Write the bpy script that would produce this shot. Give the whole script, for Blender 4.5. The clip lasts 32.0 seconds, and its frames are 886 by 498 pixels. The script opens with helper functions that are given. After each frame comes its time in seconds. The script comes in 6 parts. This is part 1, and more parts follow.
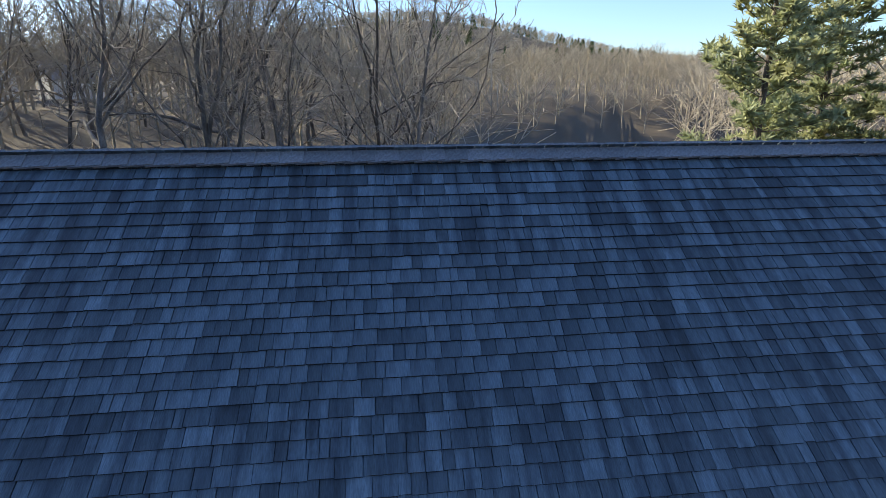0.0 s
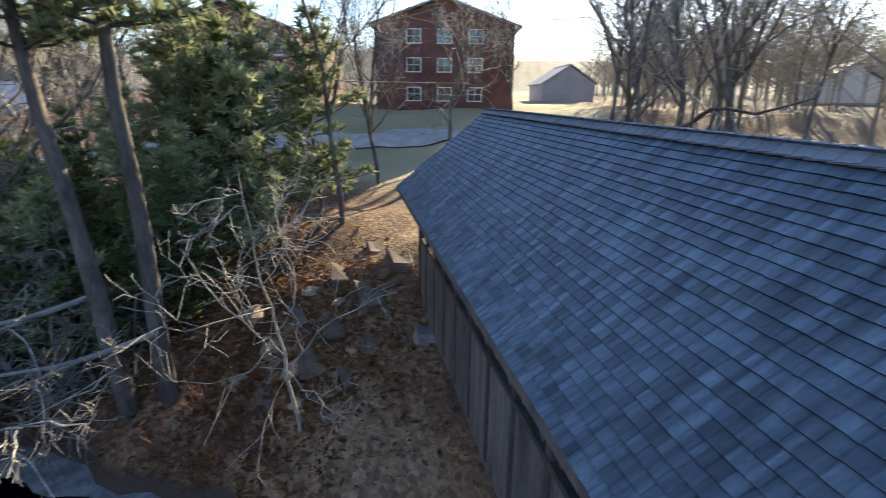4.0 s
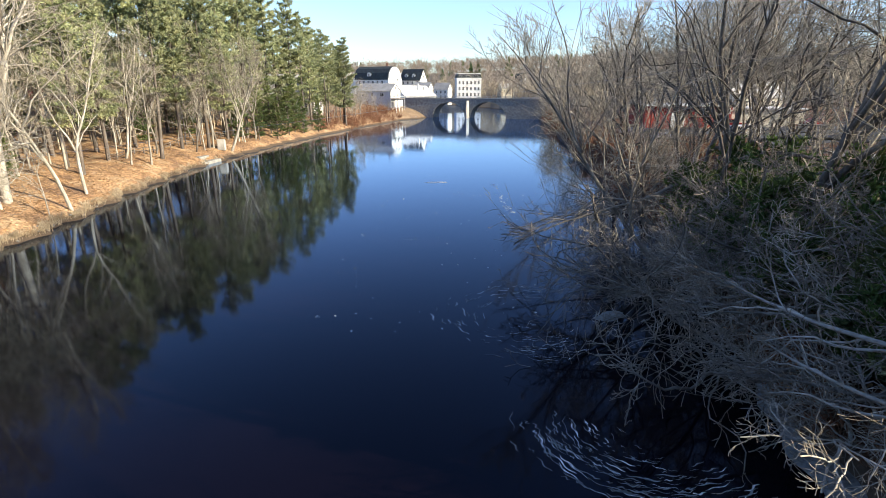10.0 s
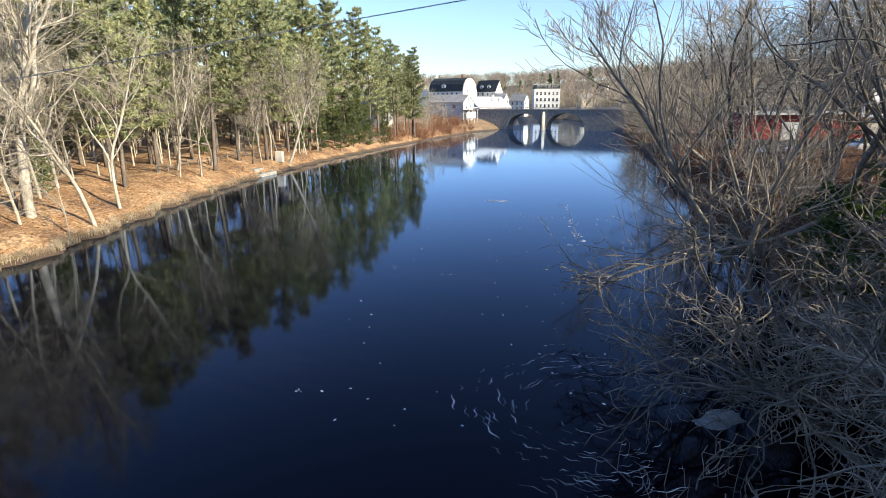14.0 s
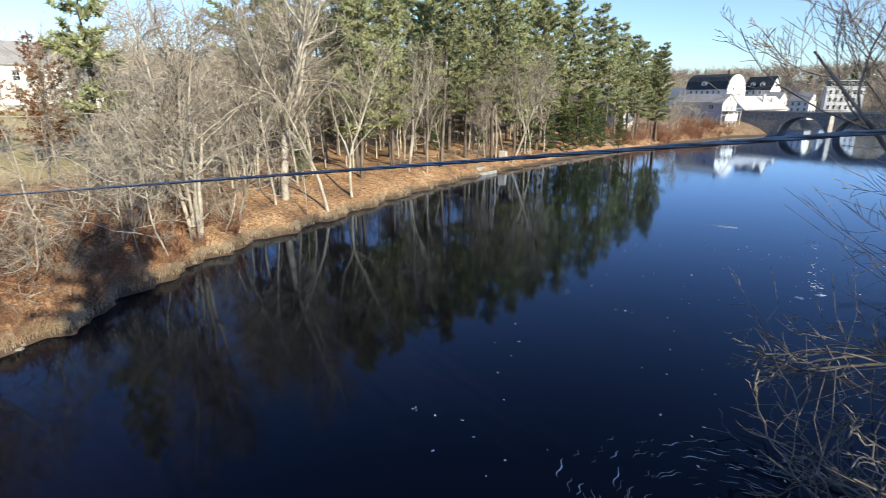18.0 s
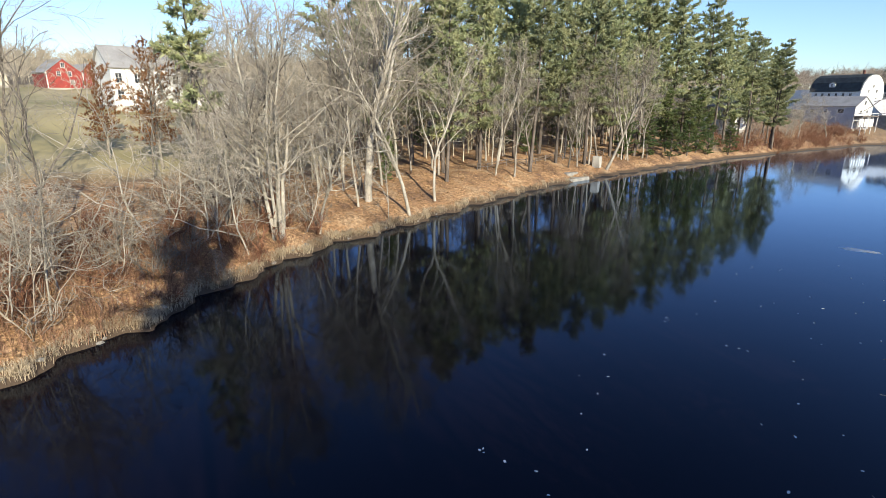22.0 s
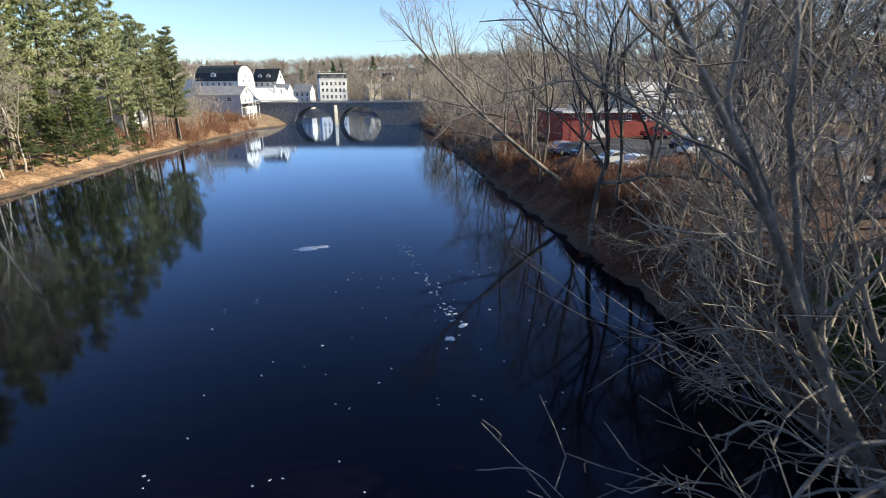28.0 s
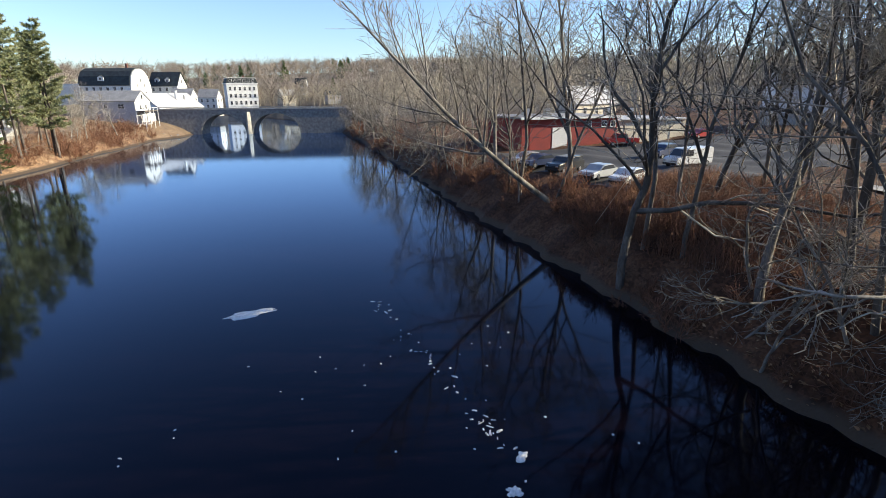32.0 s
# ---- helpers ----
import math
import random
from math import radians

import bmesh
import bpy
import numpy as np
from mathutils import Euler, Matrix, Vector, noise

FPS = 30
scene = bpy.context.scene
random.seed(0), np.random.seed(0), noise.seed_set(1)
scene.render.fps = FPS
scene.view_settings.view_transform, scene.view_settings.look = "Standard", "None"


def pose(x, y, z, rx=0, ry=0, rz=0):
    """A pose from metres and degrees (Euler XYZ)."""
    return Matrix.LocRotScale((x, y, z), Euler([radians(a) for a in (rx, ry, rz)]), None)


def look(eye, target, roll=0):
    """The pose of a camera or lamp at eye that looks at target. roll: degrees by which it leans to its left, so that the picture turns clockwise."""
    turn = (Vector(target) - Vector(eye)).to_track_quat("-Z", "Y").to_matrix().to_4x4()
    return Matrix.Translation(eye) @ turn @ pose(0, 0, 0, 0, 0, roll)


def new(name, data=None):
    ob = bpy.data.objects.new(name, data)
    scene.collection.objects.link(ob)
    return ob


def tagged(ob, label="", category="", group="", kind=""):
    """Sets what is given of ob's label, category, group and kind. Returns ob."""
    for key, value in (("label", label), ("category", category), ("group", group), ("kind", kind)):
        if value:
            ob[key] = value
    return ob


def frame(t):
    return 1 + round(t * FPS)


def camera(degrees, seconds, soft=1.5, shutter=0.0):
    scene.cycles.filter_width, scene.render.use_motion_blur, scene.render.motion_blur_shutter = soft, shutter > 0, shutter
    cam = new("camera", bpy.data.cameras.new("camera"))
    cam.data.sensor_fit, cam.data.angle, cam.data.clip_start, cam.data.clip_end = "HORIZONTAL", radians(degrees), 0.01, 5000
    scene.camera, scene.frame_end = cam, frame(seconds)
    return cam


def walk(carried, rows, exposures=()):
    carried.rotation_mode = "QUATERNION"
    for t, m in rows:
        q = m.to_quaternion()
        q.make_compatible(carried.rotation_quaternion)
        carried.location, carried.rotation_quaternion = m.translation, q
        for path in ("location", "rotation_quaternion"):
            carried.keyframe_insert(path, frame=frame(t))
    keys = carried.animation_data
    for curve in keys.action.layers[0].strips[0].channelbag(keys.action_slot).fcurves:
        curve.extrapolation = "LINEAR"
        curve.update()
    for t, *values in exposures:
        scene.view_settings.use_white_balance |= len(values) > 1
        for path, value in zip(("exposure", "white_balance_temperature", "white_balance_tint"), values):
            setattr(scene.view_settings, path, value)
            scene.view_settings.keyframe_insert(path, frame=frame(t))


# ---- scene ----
cam = camera(80.37, 32.0, soft=0.6, shutter=0.3)
# seconds, eye, a point ahead, roll
PATH = [
    (0, (-2.392, 0.321, 12.401), (-0.026, -8.956, 9.516), -0.12),
    (0.5, (-2.303, 0.173, 12.330), (0.502, -8.981, 9.441), -0.22),
    (1, (-2.153, -0.013, 12.265), (2.350, -8.463, 9.381), -0.25),
    (1.5, (-2.023, -0.241, 12.221), (3.923, -7.751, 9.351), -0.37),
    (2, (-1.909, -0.427, 12.191), (5.021, -7.053, 9.350), -0.41),
    (2.5, (-1.806, -0.552, 12.181), (6.520, -5.329, 9.378), -0.47),
    (4.5, (0.409, -0.183, 12.208), (9.227, 3.574, 9.358), 0.91),
    (5, (0.283, -0.065, 12.203), (7.768, 5.920, 9.348), 0.95),
    (5.5, (0.186, 0.021, 12.295), (5.234, 8.142, 9.367), 0.93),
    (6, (-0.054, -0.066, 12.387), (1.635, 9.327, 9.397), 0.87),
    (6.5, (-0.040, -0.299, 12.434), (-0.498, 9.224, 9.417), 0.71),
    (7, (-0.027, -0.392, 12.465), (-0.836, 9.107, 9.445), 0.59),
    (7.5, (-0.058, -0.484, 12.457), (-0.813, 9.028, 9.463), 0.63),
    (8, (-0.081, -0.468, 12.463), (-0.361, 9.075, 9.487), 0.51),
    (8.5, (-0.087, -0.318, 12.481), (-0.235, 9.233, 9.520), 0.40),
    (9, (-0.001, 0.000, 12.497), (-0.224, 9.549, 9.535), 0.23),
    (9.5, (0.076, 0.466, 12.438), (-0.240, 10.016, 9.490), 0.19),
    (10, (0.201, 1.085, 12.384), (-0.219, 10.635, 9.448), 0.14),
    (10.5, (0.389, 1.956, 12.360), (-0.266, 11.499, 9.444), 0.16),
    (11, (0.612, 2.974, 12.255), (-0.297, 12.504, 9.374), 0.02),
    (11.5, (0.784, 4.101, 12.172), (-0.222, 13.626, 9.318), -0.21),
    (12, (0.923, 5.243, 12.078), (-0.153, 14.766, 9.254), -0.44),
    (12.5, (1.127, 6.479, 11.972), (-0.064, 15.996, 9.177), -0.56),
    (13, (1.299, 7.733, 11.807), (-0.112, 17.225, 9.039), -0.55),
    (13.5, (1.456, 8.874, 11.713), (-0.184, 18.336, 8.973), -0.47),
    (14, (1.609, 9.970, 11.616), (-0.219, 19.404, 8.906), -0.40),
    (14.5, (1.750, 10.679, 11.560), (-0.353, 20.057, 8.856), -0.38),
    (15, (1.794, 11.125, 11.523), (-1.264, 20.238, 8.824), -0.21),
    (15.5, (1.678, 11.425, 11.481), (-1.841, 20.370, 8.782), 0.29),
    (17.5, (4.357, 12.661, 12.771), (-0.550, 20.917, 9.973), 0.26),
    (18, (4.544, 13.054, 12.750), (-1.211, 20.745, 9.957), 0.25),
    (18.5, (4.600, 13.415, 12.782), (-1.822, 20.564, 10.005), 0.46),
    (19, (4.579, 13.735, 12.820), (-2.067, 20.680, 10.050), 0.55),
    (19.5, (4.549, 13.862, 12.803), (-2.183, 20.719, 10.023), 0.52),
    (20, (4.410, 14.042, 12.742), (-2.366, 20.861, 9.978), 0.47),
    (20.5, (4.179, 14.266, 12.697), (-2.644, 21.039, 9.940), 0.42),
    (21, (3.828, 14.557, 12.641), (-3.039, 21.287, 9.895), 0.39),
    (21.5, (3.421, 14.894, 12.610), (-3.484, 21.586, 9.865), 0.38),
    (22, (3.018, 15.377, 12.568), (-3.955, 21.996, 9.818), 0.34),
    (22.5, (2.447, 15.908, 12.517), (-4.572, 22.481, 9.774), 0.37),
    (23, (1.936, 16.491, 12.467), (-5.106, 23.041, 9.728), 0.32),
    (23.5, (1.360, 17.166, 12.428), (-5.716, 23.688, 9.711), 0.20),
    (24, (0.745, 17.910, 12.392), (-6.363, 24.400, 9.677), 0.17),
    (24.5, (0.131, 18.738, 12.386), (-6.991, 25.206, 9.658), 0.08),
    (26.5, (1.283, 22.804, 13.270), (-2.816, 31.476, 10.441), -0.67),
    (27, (0.164, 24.500, 13.213), (-0.099, 34.062, 10.299), -0.03),
    (27.5, (-0.890, 26.274, 13.127), (0.759, 35.694, 10.203), -0.04),
    (28, (-1.600, 28.034, 13.064), (0.334, 37.395, 10.126), -0.28),
    (28.5, (-2.184, 29.906, 13.054), (-0.077, 39.234, 10.129), -0.03),
    (29, (-2.585, 31.780, 13.061), (-0.420, 41.095, 10.138), -0.06),
    (29.5, (-2.846, 33.640, 13.062), (-0.634, 42.949, 10.153), -0.08),
    (30, (-3.048, 35.357, 13.044), (-0.781, 44.655, 10.145), -0.11),
    (30.5, (-3.211, 36.814, 13.002), (-0.861, 46.098, 10.122), -0.18),
    (31, (-3.262, 37.966, 12.938), (-0.874, 47.238, 10.053), -0.23),
    (31.5, (-3.326, 39.220, 12.887), (-0.288, 48.301, 10.007), -0.30),
    (32, (-3.381, 40.537, 12.847), (0.024, 49.497, 9.996), -0.34),
]
walk(cam, [(t, look(e, g, r)) for t, e, g, r in PATH], exposures=[(0.0, 1.02, 7700, 4), (1.0, 1.08, 7800, 4), (2.5, 1.6, 7900, 4), (4.5, 1.6, 8500, 4), (5.3, 1.9, 8500, 4), (6.0, 1.8, 8000, 4), (7.0, 1.32, 8000, 4), (9.0, 1.2, 8000, 4), (15.0, 1.04, 7900, 4), (18.0, 0.78, 7450, 4), (24.5, 0.68, 7400, 4), (27.0, 0.86, 7600, 4), (32.0, 0.86, 7700, 4)])

# ---- world, sun ----
SUN_AZ, SUN_EL = 106.0, 21.5          # degrees clockwise from +y, and up
world = bpy.data.worlds.new("sky")
scene.world = world
world.use_nodes = True
wn = world.node_tree.nodes
sky = wn.new("ShaderNodeTexSky")
sky.sky_type = "NISHITA"
sky.sun_disc = False
sky.sun_elevation = radians(SUN_EL)
sky.sun_rotation = radians(SUN_AZ)
sky.air_density, sky.dust_density, sky.ozone_density = 1.0, 0.3, 1.8
wn["Background"].inputs["Strength"].default_value = 0.11
cool = wn.new("ShaderNodeMix")                  # a cold, clear winter sky
cool.data_type, cool.blend_type = "RGBA", "MULTIPLY"
cool.inputs[0].default_value = 1.0
cool.inputs[7].default_value = (0.77, 0.95, 1.42, 1)
world.node_tree.links.new(sky.outputs[0], cool.inputs[6])
world.node_tree.links.new(cool.outputs[2], wn["Background"].inputs["Color"])
sun = new("sun", bpy.data.lights.new("sun", "SUN"))
sun.data.energy, sun.data.angle, sun.data.color = 5.0, radians(0.55), (1.0, 0.94, 0.84)
sd = Vector((math.sin(radians(SUN_AZ)) * math.cos(radians(SUN_EL)), math.cos(radians(SUN_AZ)) * math.cos(radians(SUN_EL)), math.sin(radians(SUN_EL))))
sun.matrix_world = look(sd * 200, (0, 0, 0))

# ---- materials ----


def mat(name, colour, colour2=None, rough=0.8, scale=4.0, fine=40.0, bump=0.3, metal=0.0, spec=0.3, stretch=(1, 1, 1),
        per_object=0.0, per_island=0.0, coords="Object", third=None, contrast=(0.35, 0.65), dist=0.02):
    """A two-scale material: broad patches, fine grain, relief; optional change from piece to piece."""
    m = bpy.data.materials.new(name)
    m.use_nodes = True
    nt = m.node_tree
    n, l = nt.nodes, nt.links
    b = n["Principled BSDF"]
    b.inputs["Roughness"].default_value = rough
    b.inputs["Metallic"].default_value = metal
    b.inputs["Specular IOR Level"].default_value = spec
    tc = n.new("ShaderNodeTexCoord")
    mp = n.new("ShaderNodeMapping")
    mp.inputs["Scale"].default_value = stretch
    l.new(tc.outputs[coords], mp.inputs["Vector"])
    big, small = n.new("ShaderNodeTexNoise"), n.new("ShaderNodeTexNoise")
    for t, s, d in ((big, scale, 4), (small, fine, 3)):
        t.inputs["Scale"].default_value = s
        t.inputs["Detail"].default_value = d
        l.new(mp.outputs[0], t.inputs["Vector"])
    ramp = n.new("ShaderNodeValToRGB")
    ramp.color_ramp.elements[0].position, ramp.color_ramp.elements[1].position = contrast
    c2 = colour2 or [c * 0.6 for c in colour]
    ramp.color_ramp.elements[0].color = (*colour, 1)
    ramp.color_ramp.elements[1].color = (*c2, 1)
    if third:
        e = ramp.color_ramp.elements.new(0.5)
        e.color = (*third, 1)
    l.new(big.outputs[0], ramp.inputs[0])
    mul = n.new("ShaderNodeMix")
    mul.data_type, mul.blend_type = "RGBA", "MULTIPLY"
    mul.inputs[0].default_value = 0.55
    l.new(ramp.outputs[0], mul.inputs[6])
    fr = n.new("ShaderNodeMapRange")
    fr.inputs[1].default_value, fr.inputs[2].default_value, fr.inputs[3].default_value, fr.inputs[4].default_value = 0.3, 0.7, 0.45, 1.35
    l.new(small.outputs[0], fr.inputs[0])
    l.new(fr.outputs[0], mul.inputs[7])
    out = mul.outputs[2]
    if per_object or per_island:
        src = n.new("ShaderNodeObjectInfo").outputs["Random"] if per_object else n.new("ShaderNodeNewGeometry").outputs["Random Per Island"]
        k = per_object or per_island
        hs = n.new("ShaderNodeHueSaturation")
        mr = n.new("ShaderNodeMapRange")
        mr.inputs[3].default_value, mr.inputs[4].default_value = 1 - k, 1 + k
        l.new(src, mr.inputs[0])
        l.new(mr.outputs[0], hs.inputs["Value"])
        l.new(out, hs.inputs["Color"])
        out = hs.outputs[0]
    l.new(out, b.inputs["Base Color"])
    if bump:
        bp = n.new("ShaderNodeBump")
        bp.inputs["Strength"].default_value, bp.inputs["Distance"].default_value = bump, dist
        l.new(small.outputs[0], bp.inputs["Height"])
        l.new(bp.outputs[0], b.inputs["Normal"])
    return m


M = {
    "bark_grey": mat("grey bark", (0.28, 0.25, 0.212), (0.105, 0.092, 0.078), 0.9, 1.5, 14, 0.6, stretch=(1, 1, 0.35), per_object=0.25),
    "bark_dark": mat("dark bark", (0.20, 0.175, 0.15), (0.075, 0.065, 0.056), 0.9, 1.5, 14, 0.6, stretch=(1, 1, 0.35), per_object=0.25),
    "bark_pale": mat("pale bark", (0.46, 0.425, 0.37), (0.24, 0.215, 0.18), 0.9, 1.2, 12, 0.6, stretch=(1, 1, 0.35), per_object=0.2),
    "bark_pine": mat("pine bark", (0.17, 0.14, 0.12), (0.07, 0.058, 0.05), 0.9, 1.5, 9, 0.8, stretch=(1, 1, 0.3), per_object=0.2),
    "twig": mat("twigs", (0.36, 0.31, 0.25), (0.165, 0.138, 0.113), 0.85, 0.5, 6, 0.0, per_object=0.25),
    # lighter copy of the twigs, sunlight on the upper crowns put into the colour
    "twig_sunlit": mat("sunlit twigs", (0.43, 0.38, 0.31), (0.20, 0.17, 0.14), 0.85, 0.5, 6, 0.0, per_object=0.25),
    "twig_pale": mat("pale twigs", (0.44, 0.395, 0.33), (0.22, 0.19, 0.155), 0.85, 0.5, 6, 0.0, per_object=0.2),
    "twig_red": mat("reddish twigs", (0.26, 0.12, 0.07), (0.14, 0.07, 0.045), 0.85, 0.6, 6, 0.0, per_object=0.25),
    "needles": mat("pine needles", (0.26, 0.305, 0.165), (0.41, 0.415, 0.235), 0.75, 0.35, 5, 0.0, per_object=0.2, per_island=0.0),
    "needles_dark": mat("hemlock needles", (0.09, 0.14, 0.06), (0.19, 0.21, 0.08), 0.75, 0.4, 5, 0.0, per_object=0.2),
    "leaf_brown": mat("dry leaves", (0.33, 0.15, 0.06), (0.17, 0.08, 0.04), 0.85, 0.6, 8, 0.0, per_island=0.35),
    "leaf_green": mat("evergreen leaves", (0.06, 0.12, 0.035), (0.15, 0.18, 0.045), 0.5, 0.5, 8, 0.0, per_island=0.35),
    "shingle": mat("weathered cedar shingle", (0.115, 0.163, 0.195), (0.048, 0.068, 0.086), 0.6, 1.1, 16, 0.35, stretch=(7, 0.8, 0.8), per_object=0.4, spec=0.45, dist=0.006),
    "shingle_stuff": mat("weathered cedar shingles", (0.115, 0.163, 0.195), (0.048, 0.068, 0.086), 0.6, 1.1, 16, 0.35, stretch=(7, 0.8, 0.8), per_island=0.4, spec=0.45, dist=0.006),
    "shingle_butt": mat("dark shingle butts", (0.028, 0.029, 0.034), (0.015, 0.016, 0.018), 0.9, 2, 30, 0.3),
    "timber": mat("weathered timber", (0.20, 0.165, 0.14), (0.115, 0.095, 0.085), 0.8, 2, 24, 0.4, stretch=(1, 1, 0.25), per_object=0.2),
    "timber_dark": mat("dark timber", (0.11, 0.085, 0.07), (0.06, 0.05, 0.045), 0.85, 2, 24, 0.4, per_object=0.15),
    "stone": mat("grey granite", (0.31, 0.295, 0.27), (0.19, 0.18, 0.165), 0.85, 2.5, 22, 0.6, per_object=0.2),
    "stone_stuff": mat("granite masonry", (0.25, 0.245, 0.24), (0.15, 0.147, 0.143), 0.9, 1.2, 10, 0.7, per_island=0.3),
    "ridge_shingle": mat("weathered ridge shingle", (0.24, 0.25, 0.265), (0.16, 0.165, 0.18), 0.7, 1.2, 30, 0.3, per_object=0.15, dist=0.006),
    "stone_tan": mat("rust-stained rock", (0.37, 0.27, 0.18), (0.22, 0.15, 0.1), 0.9, 1.6, 12, 0.6, per_object=0.2),
    "stone_brown": mat("damp brown rock", (0.19, 0.135, 0.095), (0.10, 0.07, 0.052), 0.9, 1.6, 12, 0.6, per_object=0.25),
    "concrete": mat("concrete", (0.46, 0.44, 0.4), (0.33, 0.315, 0.29), 0.85, 0.8, 20, 0.3),
    "white_paint": mat("white painted clapboard", (0.80, 0.79, 0.76), (0.70, 0.69, 0.66), 0.6, 0.6, 8, 0.15),
    "cream_paint": mat("cream painted boards", (0.66, 0.60, 0.48), (0.55, 0.49, 0.39), 0.6, 0.6, 8, 0.15),
    # paint of two grey houses; on the riverside house, shade put into the colour
    "grey_and_shaded_paint": mat("grey siding and shaded walls", (0.47, 0.46, 0.47), (0.39, 0.38, 0.40), 0.65, 0.6, 8, 0.15),
    "red_paint": mat("barn red boards", (0.33, 0.055, 0.045), (0.24, 0.045, 0.04), 0.65, 0.7, 9, 0.2),
    "brick": mat("red brick", (0.2, 0.088, 0.064), (0.135, 0.06, 0.047), 0.85, 0.7, 12, 0.3),
    "slate": mat("dark roof shingles", (0.055, 0.065, 0.065), (0.035, 0.04, 0.042), 0.75, 0.8, 12, 0.2),
    "roof_grey": mat("grey roof", (0.33, 0.325, 0.32), (0.25, 0.245, 0.245), 0.75, 0.5, 8, 0.2),
    "roof_pale": mat("pale metal roof", (0.55, 0.54, 0.53), (0.45, 0.44, 0.43), 0.5, 0.5, 6, 0.1),
    "asphalt": mat("asphalt", (0.075, 0.075, 0.08), (0.05, 0.05, 0.053), 0.9, 0.4, 14, 0.3, coords="Object"),
    "foam": mat("river foam", (0.86, 0.85, 0.82), (0.7, 0.68, 0.64), 0.8, 3, 14, 0.3),
    "foam_grey": mat("scum on the water", (0.30, 0.31, 0.30), (0.16, 0.165, 0.16), 0.75, 1.5, 9, 0.2),
    "rubber": mat("tyre rubber", (0.03, 0.03, 0.032), (0.02, 0.02, 0.022), 0.8, 6, 40, 0.1),
    "chrome": mat("bright metal", (0.55, 0.55, 0.56), (0.45, 0.45, 0.46), 0.3, 6, 40, 0.0, metal=1.0),
    "steel_cable": mat("galvanised steel cable", (0.34, 0.36, 0.40), (0.25, 0.265, 0.29), 0.45, 8, 60, 0.2, metal=0.7),
}


def let_through(m, k=0.4):
    """Thin leaves and needles pass some of the light that falls on their far side."""
    n, l = m.node_tree.nodes, m.node_tree.links
    b = n["Principled BSDF"]
    t, mx = n.new("ShaderNodeBsdfTranslucent"), n.new("ShaderNodeMixShader")
    mx.inputs[0].default_value = k
    l.new(b.inputs["Base Color"].links[0].from_socket, t.inputs["Color"])
    l.new(b.outputs[0], mx.inputs[1])
    l.new(t.outputs[0], mx.inputs[2])
    l.new(mx.outputs[0], n["Material Output"].inputs["Surface"])


for k in ("needles", "needles_dark", "leaf_brown", "leaf_green"):
    let_through(M[k])


def glass_mat(name, tint, rough=0.05):
    m = bpy.data.materials.new(name)
    m.use_nodes = True
    b = m.node_tree.nodes["Principled BSDF"]
    b.inputs["Base Color"].default_value = (*tint, 1)
    b.inputs["Roughness"].default_value = rough
    b.inputs["Specular IOR Level"].default_value = 0.8
    return m


M["window"] = glass_mat("window glass", (0.03, 0.035, 0.045))


def paint_mat(name, colour):
    m = mat(name, colour, [c * 0.85 for c in colour], 0.3, 1.5, 30, 0.02, spec=0.5)
    m.node_tree.nodes["Principled BSDF"].inputs["Coat Weight"].default_value = 0.6
    return m


